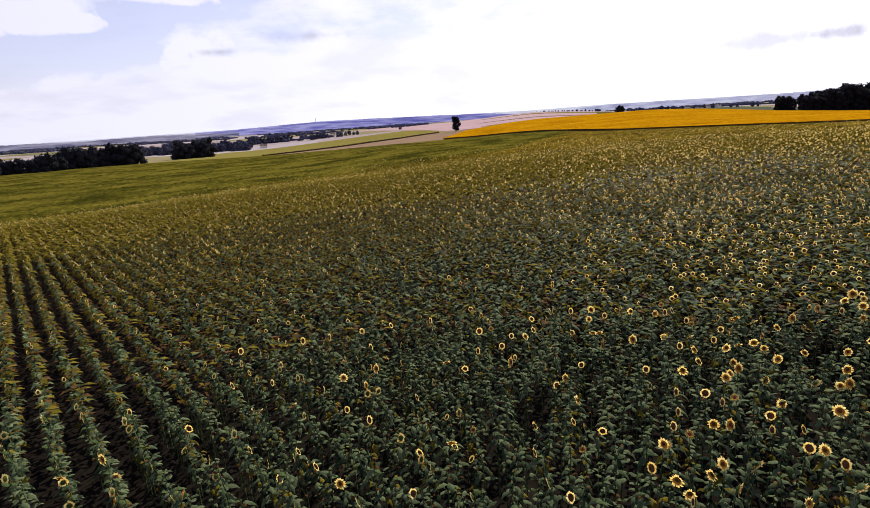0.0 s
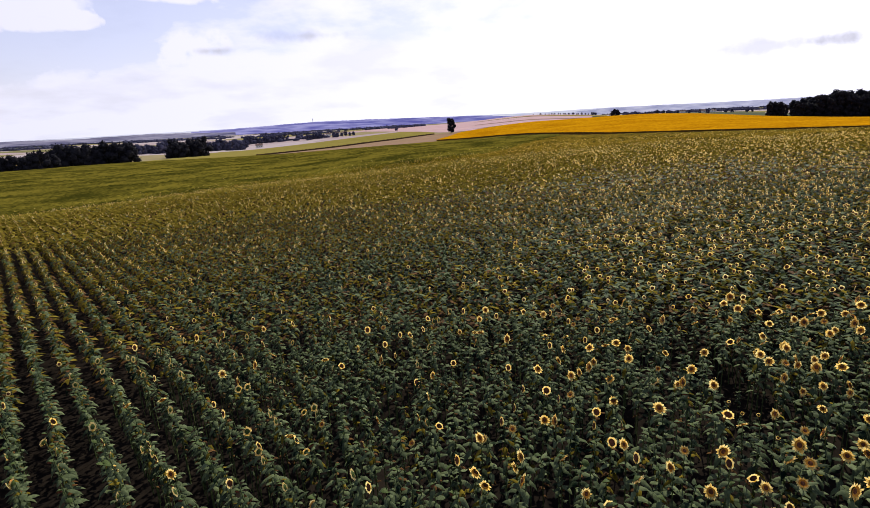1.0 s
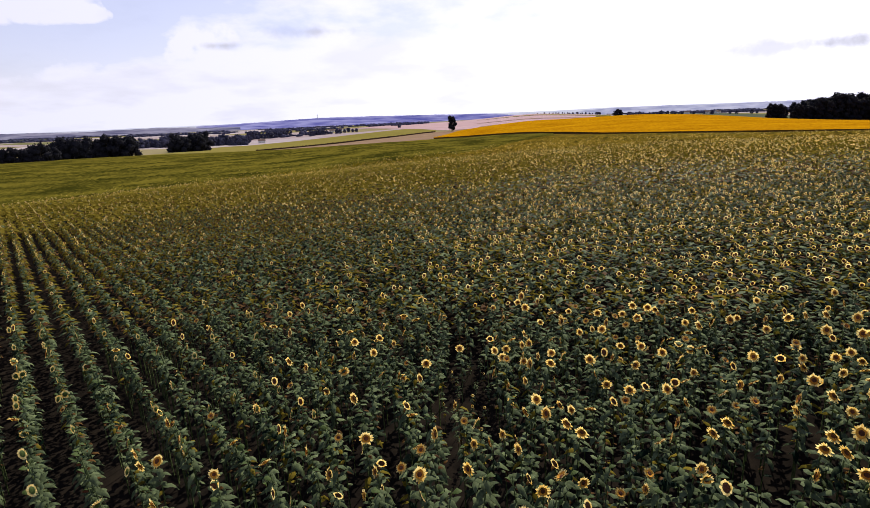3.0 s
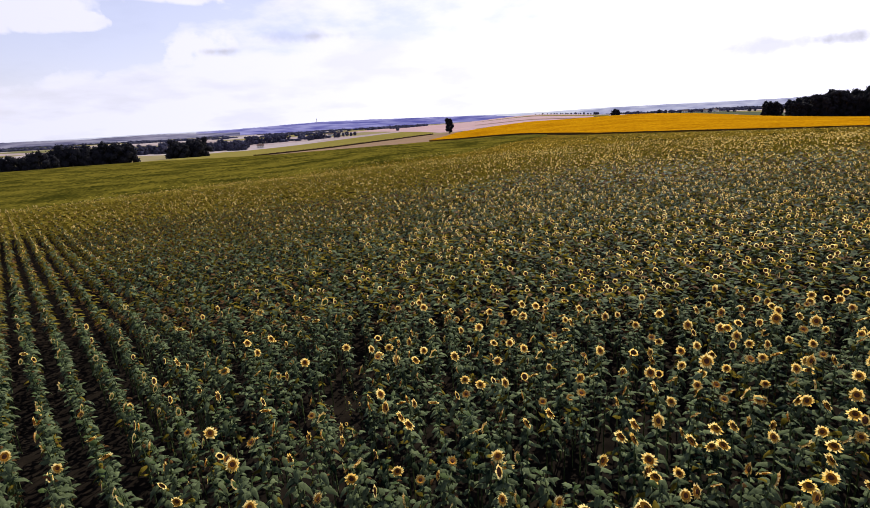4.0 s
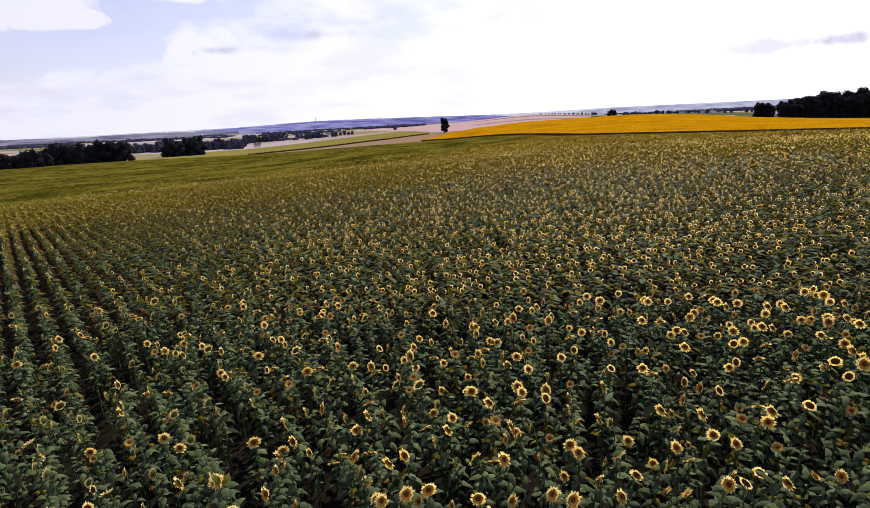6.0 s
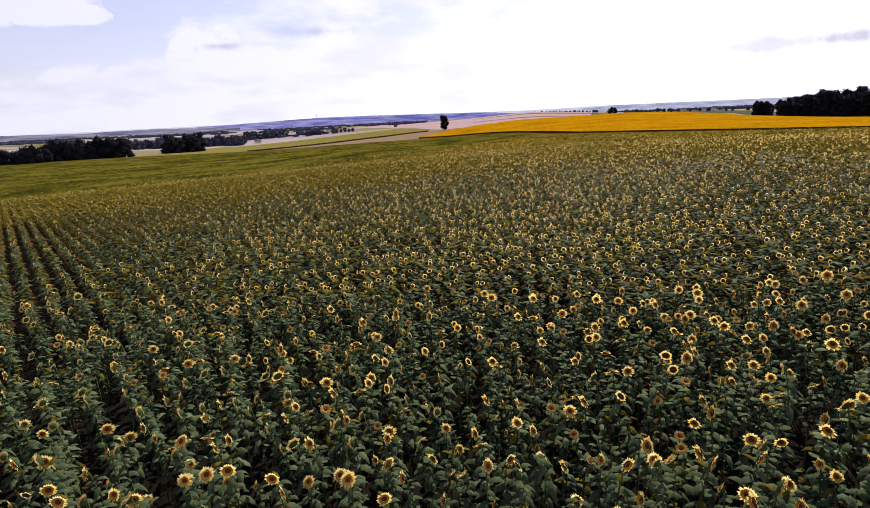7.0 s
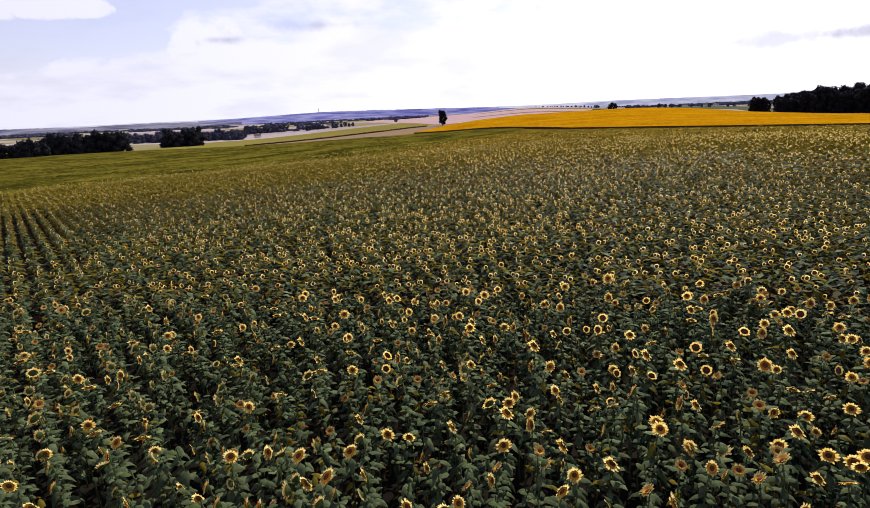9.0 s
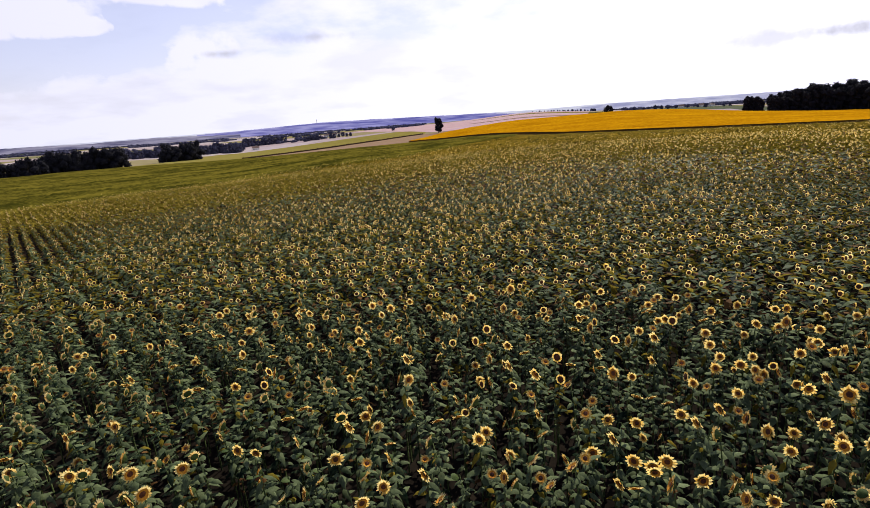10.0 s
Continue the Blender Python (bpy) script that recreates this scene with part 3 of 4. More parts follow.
def plant_pieces(seed, blooming, detail, yellow_share=0.04):
    """All pieces of one sunflower, 1.7 m high and facing -y: (name, corners, triangles, material number)."""
    rng = random.Random(seed)
    out = []
    tall = 1.55 + 0.2 * rng.random()
    lean = (rng.uniform(-0.05, 0.05), -0.02 - 0.05 * rng.random())
    crown = (lean[0], lean[1] - 0.05, tall)
    if detail <= 1:
        out.append(("stalk", *stalk_shape((0, 0, -0.05), (lean[0] * 0.6, lean[1] * 0.4, tall * 0.72), crown, 0.016, 5 if detail == 0 else 3), STALK))
    count = (18, 17, 11, 4, 2)[detail]
    for k in range(count):
        u = (k + 0.3 * rng.random()) / count
        z = tall * (0.42 + 0.56 * u ** 0.75)
        theta = k * 2.4 + rng.uniform(-0.5, 0.5)
        size = (0.13 + 0.07 * math.sin(math.pi * u)) * rng.uniform(0.75, 1.35)
        f = z / tall
        base = (lean[0] * f * 0.8, lean[1] * f * 0.8, z)
        rise, droop = rng.uniform(0.15, 0.70), rng.uniform(0.35, 1.10)
        # distant plants get more brown and yellow leaves to warm their tone
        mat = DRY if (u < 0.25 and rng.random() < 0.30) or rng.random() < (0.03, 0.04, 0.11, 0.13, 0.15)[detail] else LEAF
        if mat == LEAF and rng.random() < yellow_share:
            mat = YELLOW_LEAF
        if detail <= 1:
            v, t = leaf_shape(rng, base, theta, size * (0.85 if mat == DRY else 1.25), size * (0.35 if mat == DRY else 0.48), rise, droop, (4, 2)[detail])
        else:
            grow = (1.55, 2.4, 2.6)[detail - 2]
            v, t = small_leaf(rng, base, theta, size * grow, size * grow * 0.50, rise, droop)
        out.append(("leaf", v, t, mat))
    segs = (14, 9, 6, 5, 4)[detail]
    if blooming:
        radius = rng.uniform(0.046, 0.069) * (1, 1, 0.86, 0.86, 0.95)[detail]
        up_angle, side = rng.gauss(14, 27), rng.gauss(0, 38)
        centre = (crown[0], crown[1] - 0.05, crown[2] + 0.01)
        fr = head_frame(centre, up_angle, side)
        ln = radius * rng.uniform(0.7, 1.05)
        out.append(("disc", *disc_shape(fr, radius * (0.66 if detail <= 1 else 0.92), 0.022, segs), DISC))
        if detail <= 1:
            out.append(("petals", *petal_shapes(rng, fr, radius, ln, (26, 19)[detail], rng.uniform(0.0, 0.6)), PETAL))
            out.append(("florets", *ring_shape(rng, (fr[0] + 0.010 * fr[3], *fr[1:]), radius * 0.62, radius * 1.12, (14, 10)[detail]), FLORET))
            back = (fr[0] - 0.012 * fr[3], fr[1], fr[2], fr[3])
            v, t = disc_shape(back, radius * 1.12, -0.05, segs)
            out.append(("calyx", v, [(a, c, b) for a, b, c in t], CALYX))
        else:
            out.append(("petals", *ring_shape(rng, fr, radius * 0.98, radius + ln * (0.52, 0.55, 0.6)[detail - 2], (12, 6, 5)[detail - 2]), PETAL))
    else:
        radius = rng.uniform(0.045, 0.07)
        faded = rng.random() < 0.28
        fr = head_frame((crown[0], crown[1] - 0.07, crown[2] - 0.03), rng.uniform(-35, 12) if faded else rng.uniform(-75, -30), rng.gauss(0, 30))
        if faded and detail == 2 and rng.random() < 0.4:
            out.append(("disc", *disc_shape(fr, radius * 0.9, 0.02, segs), DISC))
        elif detail <= 2:
            v, t = disc_shape(fr, radius, -0.045, segs)
            out.append(("calyx", v, [(a, c, b) for a, b, c in t], CALYX))
        if detail <= 1:
            out.append(("disc", *disc_shape((fr[0] + 0.006 * fr[3], *fr[1:]), radius * 0.9, 0.02, segs), DISC))
            if faded:
                out.append(("petals", *petal_shapes(rng, fr, radius, radius * 0.6, 13, rng.uniform(0.4, 1.2)), PETAL))
    return out


def joined(pieces):
    s = Shape()
    for _, v, t, m in pieces:
        s.add(v, t, m)
    return s.arrays()


# rows of plants: sown along ROW_WAY, 0.69 m apart
ROW_AZ = -40.0
ROW_WAY = np.array([math.sin(radians(ROW_AZ)), math.cos(radians(ROW_AZ))])
ROW_SIDE = np.array([math.cos(radians(ROW_AZ)), -math.sin(radians(ROW_AZ))])
ROW_GAP, PLANT_GAP, ROW_START = 0.69, 0.27, 1.43
BARE = [(8.1, 10.4, 0.55), (7.95, 9.2, 0.62), (7.75, 8.0, 0.75), (7.4, 7.2, 0.5), (18.8, 5.3, 0.5), (0.9, 8.7, 0.4), (3.6, 5.6, 0.45), (12.4, 5.0, 0.4)]  # gaps of stunted plants


def sow():
    """Places of all standing plants: x, y, and a random number for each."""
    rng = np.random.default_rng(11)
    rows = np.arange(-320, 330)
    steps = np.arange(-420, 800)
    a, b = np.meshgrid(rows, steps, indexing="ij")
    a = a.ravel() * ROW_GAP + ROW_START + rng.normal(0, 1, a.size) * (0.045 + 0.11 * smooth(-1, 12, (a.ravel() * ROW_GAP + ROW_START) * ROW_SIDE[0] + b.ravel() * PLANT_GAP * ROW_WAY[0]))
    b = b.ravel() * PLANT_GAP + rng.uniform(-0.10, 0.10, b.size)
    p = a[:, None] * ROW_SIDE + b[:, None] * ROW_WAY
    x, y = p.T
    dx, dy = x - OX, y - OY
    r = np.hypot(dx, dy)
    az = np.degrees(np.arctan2(dx, dy))
    # distance from the flight line itself
    k = np.clip(x / 25.4, 0, 1)
    near = np.hypot(x - 25.4 * k, y + 4.18 * k)
    keep = (rng.random(x.size) > smooth(NEAR_END - 22, NEAR_END + 4, r) * 0.75) & (rng.random(x.size) > smooth(NEAR_END + 2, NEAR_END + 92, r)) & (r < NEAR_END + 90) & (r < edge_of_field(az)) & (rng.random(x.size) > smooth(0.86, 1.35, r / far_split(az))) & (rng.random(x.size) > 0.06)
    wedge = (dy + 14 > np.abs(dx) * 0.62) & (y > -3.5 - 0.16 * x)
    keep &= wedge
    # ragged thinning in weak spots
    weak = np.sin(x * 0.9 + 1.3 * np.sin(y * 0.7)) * np.sin(y * 0.8 + 1.1 * np.sin(x * 0.5))
    keep &= rng.random(x.size) > 0.22 * smooth(0.55, 0.95, weak)
    return x[keep], y[keep], near[keep], rng.random(keep.sum()), rng


def bloom_chance(x, y):
    r = np.hypot(x - OX, y - OY)
    patch = 0.5 + 0.5 * np.sin(0.43 * x + 1.7 * np.sin(0.31 * y)) * np.sin(0.52 * y + 1.3 * np.sin(0.27 * x))
    p = 0.08 + 0.88 * smooth(0, 18, x + 0.10 * y) * (0.50 + 0.62 * patch)
    far = 0.15 + 0.18 * patch + 0.22 * smooth(8, 30, x) * (0.6 + 0.6 * patch)
    far = far * (1 - 0.35 * smooth(40, 80, r))
    return p + (far - p) * smooth(19, 46, r)


# large open flowers along the flight
OPEN = [(6.22, 5.77), (5.77, 5.90), (3.92, 5.14), (4.74, 5.20), (6.50, 5.00), (7.89, 6.25), (9.10, 6.46), (7.24, 5.11), (6.16, 8.20), (4.93, 8.68), 
        (4.02, 9.07), (5.92, 9.04), (6.35, 10.02), (6.21, 14.49), (6.53, 13.61), (1.77, 8.35), (10.34, 4.57), (11.60, 5.26), (11.36, 5.61), (10.81, 5.18), 
        (11.48, 6.50), (11.06, 7.09), (8.92, 6.29), (9.24, 6.13), (9.54, 5.88), (8.85, 8.33), (9.36, 8.95), (15.40, 4.27), (14.69, 4.78), (13.33, 5.07), 
        (13.62, 4.98), (12.98, 4.83), (13.85, 4.41), (17.49, 5.10), (17.32, 5.88), (5.14, 8.83), (6.93, 4.85), (25.90, 1.71), (25.42, 2.16), (25.05, 2.61), 
        (24.51, 2.30), (23.88, 2.83), (23.58, 3.43), (22.65, 3.84), (24.97, 3.15), (25.38, 5.61), (27.03, 4.08), (28.12, 4.82), (17.05, 5.15), (14.41, 4.84)]
px, py, pnear, pluck, prng = sow()
pz = ground_z(px, py)
pbloom = prng.random(px.size) < bloom_chance(px, py)
pyaw = np.radians(-26 + prng.normal(0, 30, px.size))
psize = prng.normal(1.0, 0.075, px.size).clip(0.8, 1.2)
pgirth = 0.84 + 0.16 * smooth(0, 15, px + 0.25 * py)  # slender plants where the crop is young
for bx, by, br in BARE:
    low = np.hypot(px - bx, py - by) < br * (0.8 + 0.4 * prng.random(px.size))
    psize[low] = prng.uniform(0.30, 0.48, low.sum())
    pbloom[low] = False
taken = np.zeros(px.size, bool)
for ox, oy in OPEN:
    d = np.hypot(px - ox, py - oy - 0.12) + 9 * taken
    i = int(np.argmin(d))
    pbloom[(d < 0.3) & ~taken] = False
    taken[i] = True
    px[i], py[i], pbloom[i], pyaw[i], psize[i] = ox, oy + 0.12, True, radians(prng.normal(-12, 16)), prng.normal(1.04, 0.03)
pz = ground_z(px, py)
pcut = py + 0.165 * px
closest = (pcut > 4.3) & (pcut < 6.0) & (px > -5.5) & (px < 31.5)
order = np.flatnonzero(closest)[:300]
single = np.zeros(px.size, bool)
single[order] = True
detail_of = np.where(pnear < 14.0, 1, np.where(pnear < 42, 2, np.where(np.hypot(px - OX, py - OY) < NEAR_END, 3, 4)))


# more yellow leaves with distance stand in for heads blending at a grazing view
pwarm = ((0.28 * pluck + 0.72 * smooth(7, 74, np.hypot(px - OX, py - OY) * (1.25 - 0.35 * smooth(-20, 30, np.degrees(np.arctan2(px - OX, py - OY)))))) * 7.99).astype(int)


def scatter(name, detail, label):
    """One mesh of many plants, each a turned and scaled copy of one of several shapes."""
    vs, ts, ms, base = [], [], [], 0
    pkind = (pluck * 8).astype(int) if detail == 1 else pwarm
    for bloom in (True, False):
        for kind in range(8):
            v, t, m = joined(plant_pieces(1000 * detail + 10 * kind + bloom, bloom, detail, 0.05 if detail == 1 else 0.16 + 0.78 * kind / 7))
            pick = np.flatnonzero((detail_of == detail) & ~single & (pbloom == bloom) & (pkind == kind))
            if not len(pick):
                continue
            c, s = np.cos(pyaw[pick])[:, None], np.sin(pyaw[pick])[:, None]
            z = psize[pick][:, None]
            w = z * pgirth[pick][:, None]
            x = (v[None, :, 0] * c - v[None, :, 1] * s) * w + px[pick][:, None]
            y = (v[None, :, 0] * s + v[None, :, 1] * c) * w + py[pick][:, None]
            h = v[None, :, 2] * z + pz[pick][:, None]
            vs.append(np.stack([x, y, h], -1).reshape(-1, 3))
            ts.append((t[None] + (base + len(v) * np.arange(len(pick)))[:, None, None]).reshape(-1, 3))
            ms.append(np.tile(m, len(pick)))
            base += len(v) * len(pick)
    me = mesh_from(name, np.concatenate(vs), np.concatenate(ts), PLANT_MATS, np.concatenate(ms), detail <= 1)
    return tagged(new(name, me), label, "sunflowers", kind="stuff")


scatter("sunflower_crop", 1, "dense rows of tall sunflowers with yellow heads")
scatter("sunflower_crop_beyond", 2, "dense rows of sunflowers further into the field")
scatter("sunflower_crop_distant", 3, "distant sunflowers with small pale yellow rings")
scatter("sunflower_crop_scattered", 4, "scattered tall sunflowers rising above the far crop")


def build_sunflower(seed, blooming):
    """A single sunflower as a thing: stalk, each leaf, head with petals and calyx."""
    root = new("sunflower")
    label = "tall sunflower with yellow petals and brown disc" if blooming else "tall sunflower with drooping faded brown head"
    tagged(root, label, "sunflower", "sunflowers in rows")
    head = None
    names = {LEAF: "leaf", YELLOW_LEAF: "leaf", DRY: "leaf", DISC: "head", PETAL: "petal_ring", CALYX: "calyx", STALK: "stalk", FLORET: "floret_ring"}
    pieces = sorted(plant_pieces(seed, blooming, 0), key=lambda p: p[3] != DISC)
    for _, v, t, m in pieces:
        me = mesh_from(names[m], v, t, [PLANT_MATS[m]], None, True)
        ob = new(names[m], me)
        ob.parent = head if m in (PETAL, CALYX, FLORET) and head else root
        if m == DISC:
            head = ob
        if m == DRY:
            ob["label"] = "withered brown leaf"
    return root


masters = {}
for b in (True, False):
    masters[b] = [build_sunflower(40 * k + 7 + b, b) for k in range(6)]
used = set()
for i in order:
    b = bool(pbloom[i])
    k = int(pluck[i] * 6)
    m = Matrix.LocRotScale((px[i], py[i], pz[i]), Euler((0, 0, pyaw[i])), Vector((pgirth[i], pgirth[i], 1.0)) * psize[i])
    if (b, k) in used:
        copy_thing(masters[b][k], m)
    else:
        masters[b][k].matrix_basis = m
        used.add((b, k))
for b in (True, False):
    for k in range(6):
        if (b, k) not in used:
            for o in (*masters[b][k].children_recursive, masters[b][k]):
                bpy.data.objects.remove(o)


# ------------------------------------------------------------------ trees
def crown_mesh(seed, height, spread, start, lobes, cards, leaves, lumpy=0.3):
    """A crown of overlapping clumps, each thick with small leaf sprays, with gaps and an uneven outline."""
    rng = random.Random(seed)
    s = Shape()
    ico = bmesh.new()
    bmesh.ops.create_icosphere(ico, subdivisions=2, radius=1.0)
    unit = [v.co.copy() for v in ico.verts]
    faces = [tuple(v.index for v in f.verts) for f in ico.faces]
    ico.free()
    for k in range(lobes):
        u = (k + 0.5) / lobes
        z = height * (start + (1 - start) * (0.06 + 0.82 * u))
        reach = spread * math.sin(math.pi * (0.22 + 0.62 * u)) * rng.uniform(0.35, 0.85)
        a = k * 2.4 + rng.uniform(-0.4, 0.4)
        c = Vector((reach * math.cos(a), reach * math.sin(a), z))
        r = spread * rng.uniform(0.40, 0.62)
        rz = min(r, height * (1 - start) * 0.34) * rng.uniform(0.8, 1.1)
        core = [c + 0.72 * Vector((p.x * r, p.y * r, p.z * rz)) * (1 + lumpy * noise.noise(p * 2.2 + c)) for p in unit]
        s.add(core, faces, 0)
        for _ in range(cards):
            d = Vector((rng.gauss(0, 1), rng.gauss(0, 1), rng.gauss(0, 1))).normalized()
            p = c + Vector((d.x * r, d.y * r, d.z * rz)) * rng.uniform(0.65, 1.08)
            e1 = Vector((rng.gauss(0, 1), rng.gauss(0, 1), rng.gauss(0, 1))).normalized()
            e2 = e1.cross(d + Vector((0.1, 0.2, 0.3))).normalized()
            w = spread * rng.uniform(0.07, 0.15)
            s.add([p - e1 * w, p + e2 * w * 0.7, p + e1 * w, p - e2 * w * 0.7], [(0, 1, 2), (0, 2, 3)], 0)
    v, t, m = s.arrays()
    return mesh_from("crown", v, t, [leaves], None, False)


def trunk_mesh(seed, height, girth, limbs):
    rng = random.Random(seed)
    s = Shape()

    def tube(a, b, r0, r1):
        d = (b - a).normalized()
        x = d.orthogonal().normalized()
        y = d.cross(x)
        vs = []
        for p, r in ((a, r0), (b, r1)):
            vs += [p + r * (math.cos(k * math.pi / 3) * x + math.sin(k * math.pi / 3) * y) for k in range(6)]
        s.add(vs, [q for k in range(6) for q in ((k, (k + 1) % 6, 6 + (k + 1) % 6), (k, 6 + (k + 1) % 6, 6 + k))], 0)

    mid = Vector((rng.uniform(-0.3, 0.3), rng.uniform(-0.3, 0.3), height * 0.4))
    tube(Vector((0, 0, -0.5)), mid, girth, girth * 0.75)
    tube(mid, Vector((mid.x * 1.5, mid.y * 1.5, height * 0.8)), girth * 0.75, girth * 0.2)
    for k in range(limbs):
        a = k * 2.4
        b = mid + Vector((0, 0, height * 0.05 * k))
        tube(b, b + Vector((math.cos(a), math.sin(a), 0.9)) * height * 0.2, girth * 0.4, girth * 0.12)
    v, t, m = s.arrays()
    return mesh_from("trunk", v, t, [bark], None, True)


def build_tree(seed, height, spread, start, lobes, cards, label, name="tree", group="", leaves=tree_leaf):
    root = new(name)
    tagged(root, label, "bush" if name == "bush" else "tree", group)
    for nm, me in (("trunk", trunk_mesh(seed, height, height * 0.022 + 0.05, 5)), ("crown", crown_mesh(seed, height, spread, start, lobes, cards, leaves))):
        ob = new(nm, me)
        ob.parent = root
    return root


def plant_out(kinds, spots, sizes=(0.85, 1.15), seed=1):
    """Stands copies of the given trees at bearings and distances."""
    rng = random.Random(seed)
    fresh = list(kinds)
    for az, r, size in spots:
        src = kinds[rng.randrange(len(kinds))] if not fresh else fresh.pop()
        p = at(az, r)
        m = pose(p.x, p.y, p.z - 0.2, 0, 0, rng.uniform(0, 360))
        k = size * rng.uniform(*sizes)
        if src.get("stood"):
            ob = copy_thing(src, m)
        else:
            ob = src
            ob.matrix_basis = m
            ob["stood"] = True
        ob.scale = (k, k, k)


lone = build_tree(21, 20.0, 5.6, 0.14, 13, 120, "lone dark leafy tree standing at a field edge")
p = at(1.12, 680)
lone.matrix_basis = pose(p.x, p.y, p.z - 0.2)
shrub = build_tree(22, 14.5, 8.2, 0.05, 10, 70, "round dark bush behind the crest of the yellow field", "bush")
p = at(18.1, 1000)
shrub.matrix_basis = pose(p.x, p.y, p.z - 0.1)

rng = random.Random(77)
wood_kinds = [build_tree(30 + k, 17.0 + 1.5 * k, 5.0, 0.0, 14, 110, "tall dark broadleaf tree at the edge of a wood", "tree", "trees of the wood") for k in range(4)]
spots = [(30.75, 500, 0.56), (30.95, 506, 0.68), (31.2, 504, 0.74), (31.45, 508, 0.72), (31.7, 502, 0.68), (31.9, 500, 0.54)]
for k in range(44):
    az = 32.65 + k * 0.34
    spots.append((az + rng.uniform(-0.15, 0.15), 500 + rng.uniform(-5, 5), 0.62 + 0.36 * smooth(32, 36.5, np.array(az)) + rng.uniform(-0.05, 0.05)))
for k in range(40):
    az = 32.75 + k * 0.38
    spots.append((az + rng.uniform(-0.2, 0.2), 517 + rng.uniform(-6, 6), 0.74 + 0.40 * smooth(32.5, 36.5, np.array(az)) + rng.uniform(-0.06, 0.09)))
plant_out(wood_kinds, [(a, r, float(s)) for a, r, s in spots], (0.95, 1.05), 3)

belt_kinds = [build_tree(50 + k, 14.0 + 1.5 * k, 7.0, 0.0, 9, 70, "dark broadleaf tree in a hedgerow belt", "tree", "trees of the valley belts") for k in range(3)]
spots = []
for k in range(17):
    spots.append((-43.4 + k * 0.46 + rng.uniform(-0.15, 0.15), 600 + rng.uniform(-12, 12), 1.0 + rng.uniform(-0.16, 0.10)))
for k in range(20):
    spots.append((-35.6 + k * 0.285 + rng.uniform(-0.2, 0.2), 690 + rng.uniform(-12, 12), 1.34 + rng.uniform(-0.2, 0.12)))
for k in range(15):
    spots.append((-26.45 + k * 0.20 + rng.uniform(-0.1, 0.1), 820 + rng.uniform(-18, 18), 1.42 + rng.uniform(-0.2, 0.12)))
for k in range(44):
    spots.append((-31.0 + k * 0.265 + rng.uniform(-0.15, 0.15), 1120 + rng.uniform(-35, 35), 1.12 + rng.uniform(-0.3, 0.22)))
for k in range(15):
    spots.append((-19.4 + k * 0.27 + rng.uniform(-0.12, 0.12), 1350 + rng.uniform(-30, 30), 1.05 + rng.uniform(-0.3, 0.25)))
for az in (-13.4, -13.1, -12.8, -12.45, -12.1, -11.8, -10.7, -10.4, -9.9, -9.5, -9.1, -8.7, -4.2):
    spots.append((az, 1270 + rng.uniform(-30, 30), 0.82 + rng.uniform(-0.25, 0.2)))
for k in range(14):
    spots.append((20.5 + k * 0.75 + rng.uniform(-0.3, 0.3), 1450 + rng.uniform(-60, 60), 0.62 + rng.uniform(-0.25, 0.25)))
for k in range(34):
    spots.append((10.2 + k * 0.19 + rng.uniform(-0.2, 0.2), 1750 + rng.uniform(-40, 40), 0.20 + 0.008 * k + rng.uniform(-0.08, 0.12)))
plant_out(belt_kinds, [q for q in spots if q[1] < 1000], (0.92, 1.08), 5)
hazy_kinds = [build_tree(60 + k, 14.0 + 1.5 * k, 7.0, 0.0, 9, 70, "distant broadleaf tree in a field line, tinted blue with haze", "tree", "trees of the far fields", wood_haze) for k in range(3)]
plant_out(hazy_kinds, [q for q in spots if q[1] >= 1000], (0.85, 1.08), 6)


def build_hedge():
    """A low dark hedge along the far side of the bare strip."""
    r = np.random.default_rng(8)
    az = np.linspace(-19.2, -0.6, 300)
    dist = np.exp(np.interp(az, [-20, -11, -5, 0], np.log([585, 566, 605, 735])))
    cols = []
    for k, (off, up) in enumerate(((0, 0), (-0.4, 1.2), (0.8, 1.6), (2.6, 1.2), (3.0, 0))):
        d = dist + off + r.normal(0, 0.25, az.size)
        x, y = OX + d * np.sin(np.radians(az)), OY + d * np.cos(np.radians(az))
        cols.append(np.stack([x, y, ground_z(x, y) + up * r.uniform(0.75, 1.2, az.size)], -1))
    me = mesh_from("hedge", np.concatenate(cols), grid_tris(5, 300), [hedge_brown], None, False)
    tagged(new("hedge", me), "low dark brown hedge along a bare field strip", "hedge", kind="stuff")


build_hedge()


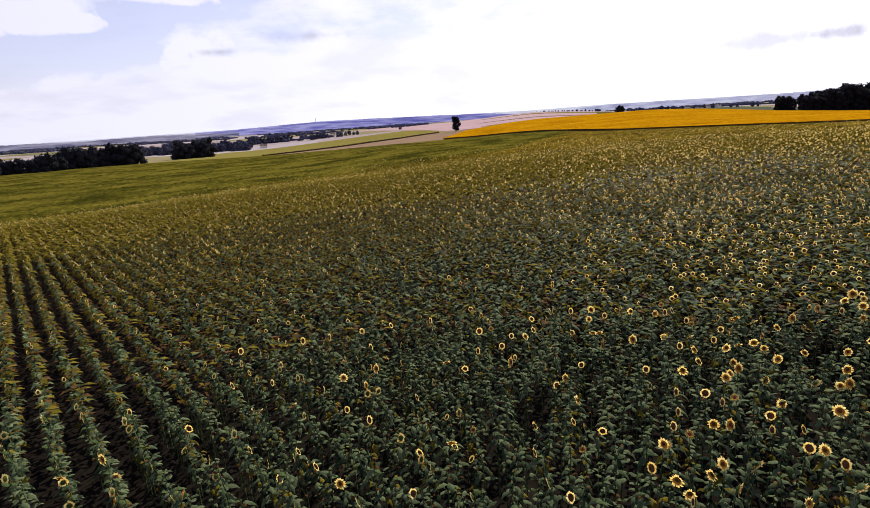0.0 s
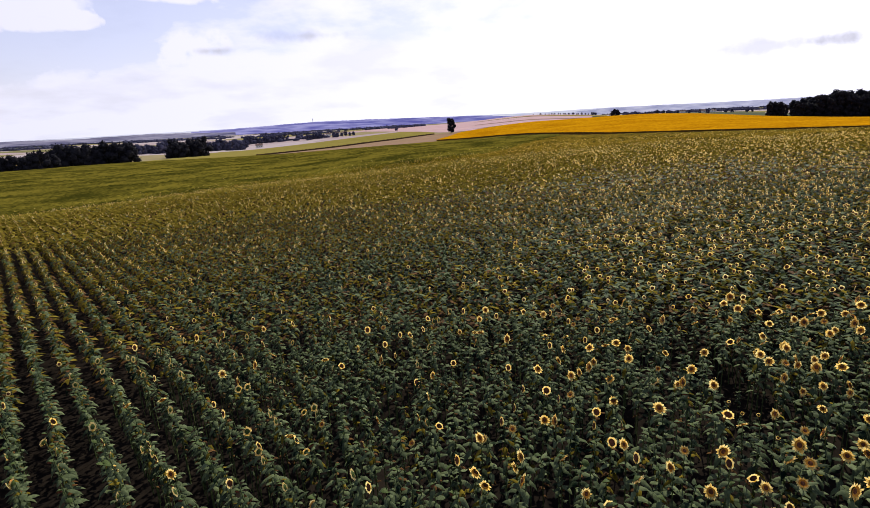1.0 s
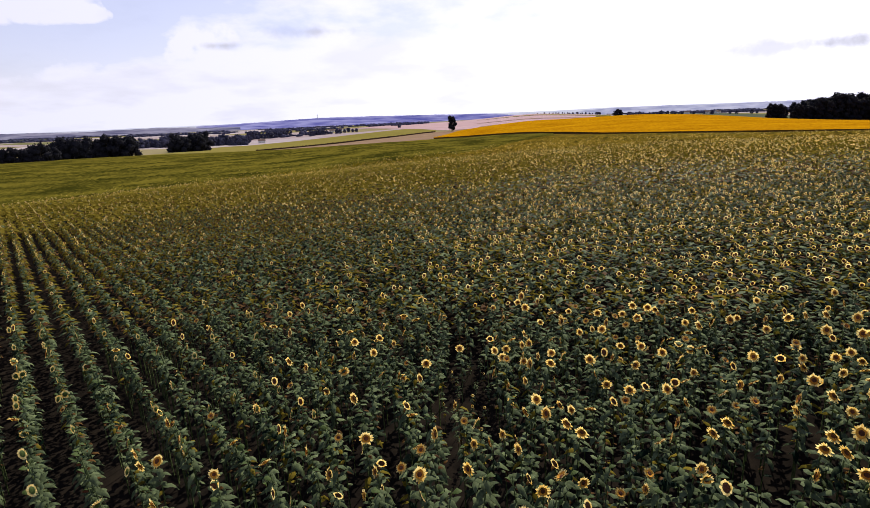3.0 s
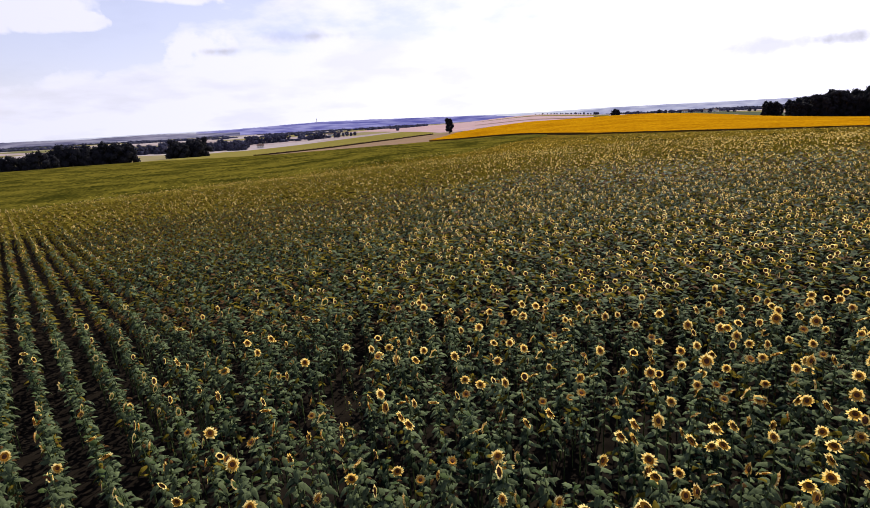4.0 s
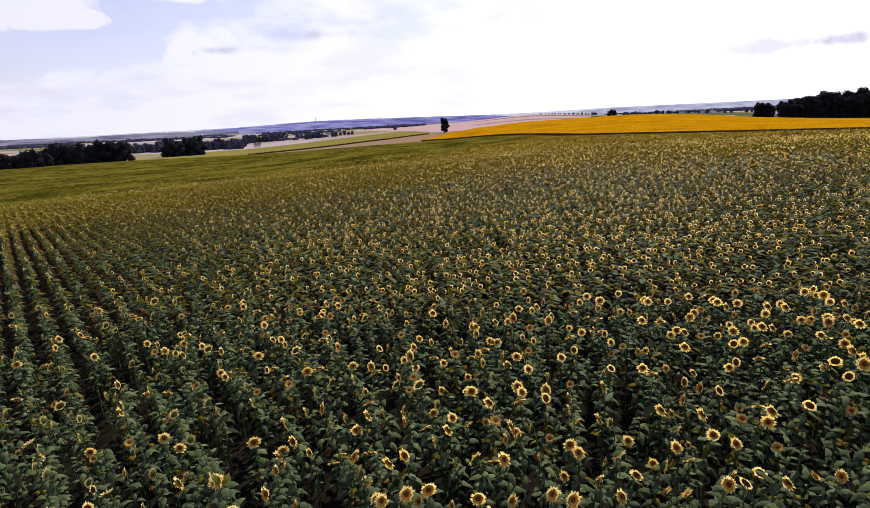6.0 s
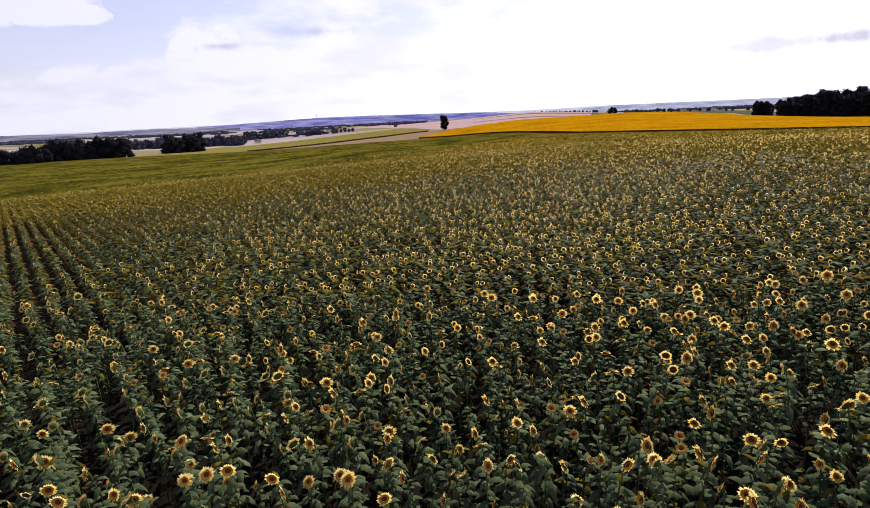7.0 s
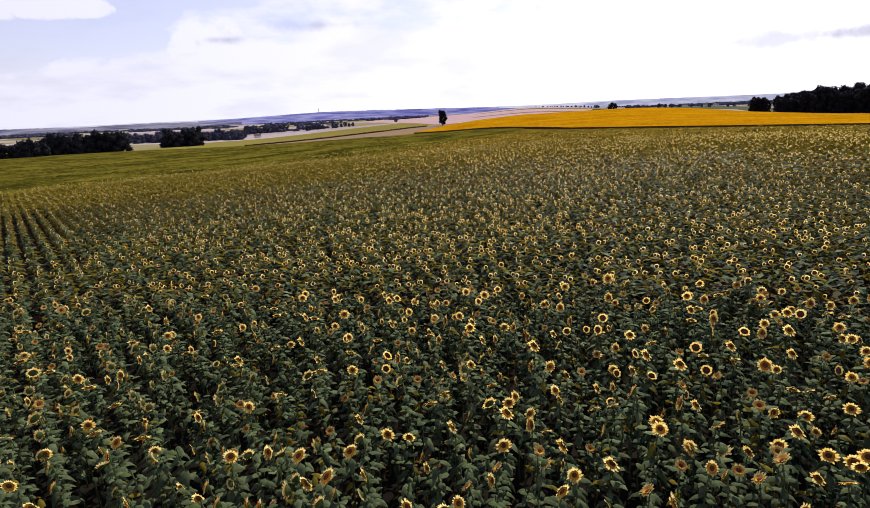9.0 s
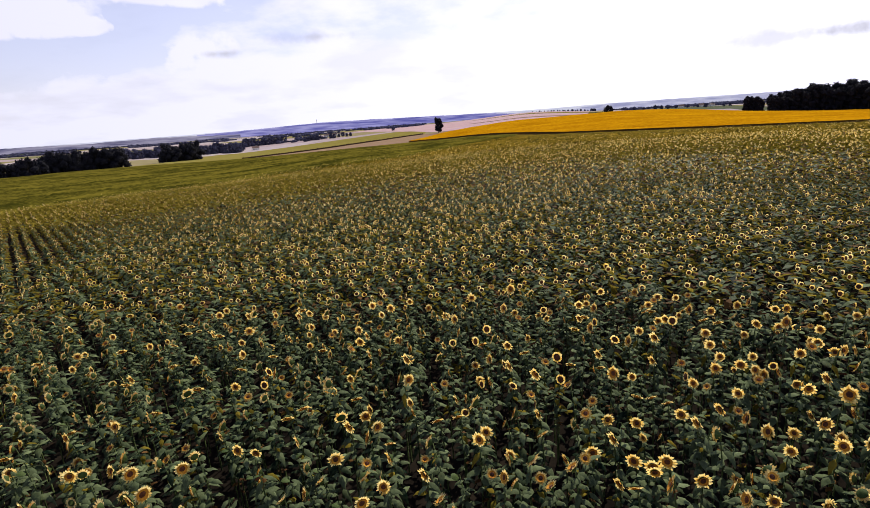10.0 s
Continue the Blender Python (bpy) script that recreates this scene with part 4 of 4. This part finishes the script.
def build_far_woods():
    """Strips of woodland and hedgerow on the far side of the valley, too distant to tell the trees apart."""
    r = np.random.default_rng(19)
    ico = bmesh.new()
    bmesh.ops.create_icosphere(ico, subdivisions=1, radius=1.0)
    unit = np.array([v.co for v in ico.verts])
    faces = np.array([[v.index for v in f.verts] for f in ico.faces])
    ico.free()
    vs, ts, base = [], [], 0
    for az0, az1, r0, r1, strips in ((-46, -28, 1900, 3400, 20), (-30, -9, 1300, 3300, 26), (17, 36, 1600, 3400, 26), (-9, -1, 1500, 2600, 8)):
        for _ in range(strips):
            a, d = r.uniform(az0, az1), r0 * (r1 / r0) ** r.random()
            wide = r.uniform(1.0, 5.0)
            for b in np.arange(a, min(a + wide, az1), 0.35 * 1500 / d):
                q = at(float(b), float(d + r.normal(0, 20)))
                size = np.array([r.uniform(5, 10), r.uniform(5, 10), r.uniform(2.5, 6)])
                vs.append(unit * size * r.uniform(0.8, 1.2, unit.shape) + np.array(q) + [0, 0, size[2] * 0.5])
                ts.append(faces + base)
                base += len(unit)
    me = mesh_from("far_woods", np.concatenate(vs), np.concatenate(ts), [wood_haze], None, True)
    tagged(new("far_woods", me), "dark strips of distant woodland, tinted blue with haze", "woodland", kind="stuff")


build_far_woods()


# ----------------------------------------------------------------- houses
def box(bm, x0, x1, y0, y1, z0, z1):
    v = [bm.verts.new((x, y, z)) for x in (x0, x1) for y in (y0, y1) for z in (z0, z1)]
    for q in ((0, 1, 3, 2), (4, 6, 7, 5), (0, 4, 5, 1), (2, 3, 7, 6), (0, 2, 6, 4), (1, 5, 7, 3)):
        bm.faces.new([v[i] for i in q])


def part(name, bm, mat, parent, label=""):
    me = bpy.data.meshes.new(name)
    bmesh.ops.recalc_face_normals(bm, faces=bm.faces)
    bm.to_mesh(me)
    bm.free()
    me.materials.append(mat)
    ob = new(name, me)
    ob.parent = parent
    if label:
        ob["label"] = label
    return ob


def build_house(w, d, h):
    root = tagged(new("house"), "small white house with a clay-red roof among trees", "house", "houses in the valley")
    bm = bmesh.new()
    box(bm, -w / 2, w / 2, -d / 2, d / 2, -1, h)
    g = [bm.verts.new((s * w / 2, y, z)) for s in (-1, 1) for y, z in ((-d / 2, h), (d / 2, h), (0, h + d * 0.4))]
    bm.faces.new(g[:3])
    bm.faces.new(g[3:])
    wall = part("wall", bm, wall_white, root)
    bm = bmesh.new()
    o = 0.5
    e = [(-d / 2 - o, h - 0.4), (0, h + d * 0.4 + 0.05), (d / 2 + o, h - 0.4)]
    lo = [[bm.verts.new((s * (w / 2 + o), y, z)) for y, z in e] for s in (-1, 1)]
    hi = [[bm.verts.new((s * (w / 2 + o), y, z + 0.3)) for y, z in e] for s in (-1, 1)]
    for k in range(2):
        bm.faces.new((lo[0][k], lo[0][k + 1], lo[1][k + 1], lo[1][k]))
        bm.faces.new((hi[0][k], hi[0][k + 1], hi[1][k + 1], hi[1][k]))
        for s in range(2):
            bm.faces.new((lo[s][k], lo[s][k + 1], hi[s][k + 1], hi[s][k]))
    for k in (0, 2):
        bm.faces.new((lo[0][k], lo[1][k], hi[1][k], hi[0][k]))
    roof = part("roof", bm, roof_red, root)
    bm = bmesh.new()
    box(bm, w * 0.2, w * 0.2 + 0.8, -0.4, 0.4, h + d * 0.2, h + d * 0.4 + 1.0)
    part("chimney", bm, wall_white, roof)
    for k in range(3):
        bm = bmesh.new()
        x = -w * 0.32 + k * w * 0.3
        box(bm, x, x + 1.1, -d / 2 - 0.05, -d / 2 + 0.1, 1.0, 2.5)
        part("window", bm, window_dark, wall)
    return root


first_house = build_house(13, 8, 4.2)
for k, (az, r, turn) in enumerate(((-18.3, 1130, 20), (-17.2, 1500, -30), (-16.6, 1520, 10), (-11.2, 1420, 15), (-10.3, 1440, -20), (-9.6, 1420, 40), (-21.6, 1480, 0), (27.0, 1500, 25), (24.4, 1520, -15), (26.1, 1510, 0))):
    q = at(az, r)
    m = pose(q.x, q.y, q.z, 0, 0, turn)
    if k == 0:
        first_house.matrix_basis = m
    else:
        copy_thing(first_house, m)


def build_mast():
    """A slender transmitter mast on the far ridge."""
    a = radians(-12.4)
    x, y = OX + 4050 * math.sin(a), OY + 4050 * math.cos(a)
    root = tagged(new("mast"), "thin grey transmitter mast on a far ridge", "mast")
    root.matrix_basis = pose(x, y, EYE + 40)
    bm = bmesh.new()
    bmesh.ops.create_cone(bm, cap_ends=True, segments=8, radius1=2.0, radius2=1.0, depth=34, matrix=pose(0, 0, 17))
    part("shaft", bm, steel, root)
    bm = bmesh.new()
    bmesh.ops.create_cone(bm, cap_ends=True, segments=8, radius1=2.6, radius2=2.6, depth=4, matrix=pose(0, 0, 26))
    part("platform", bm, steel, root)


build_mast()
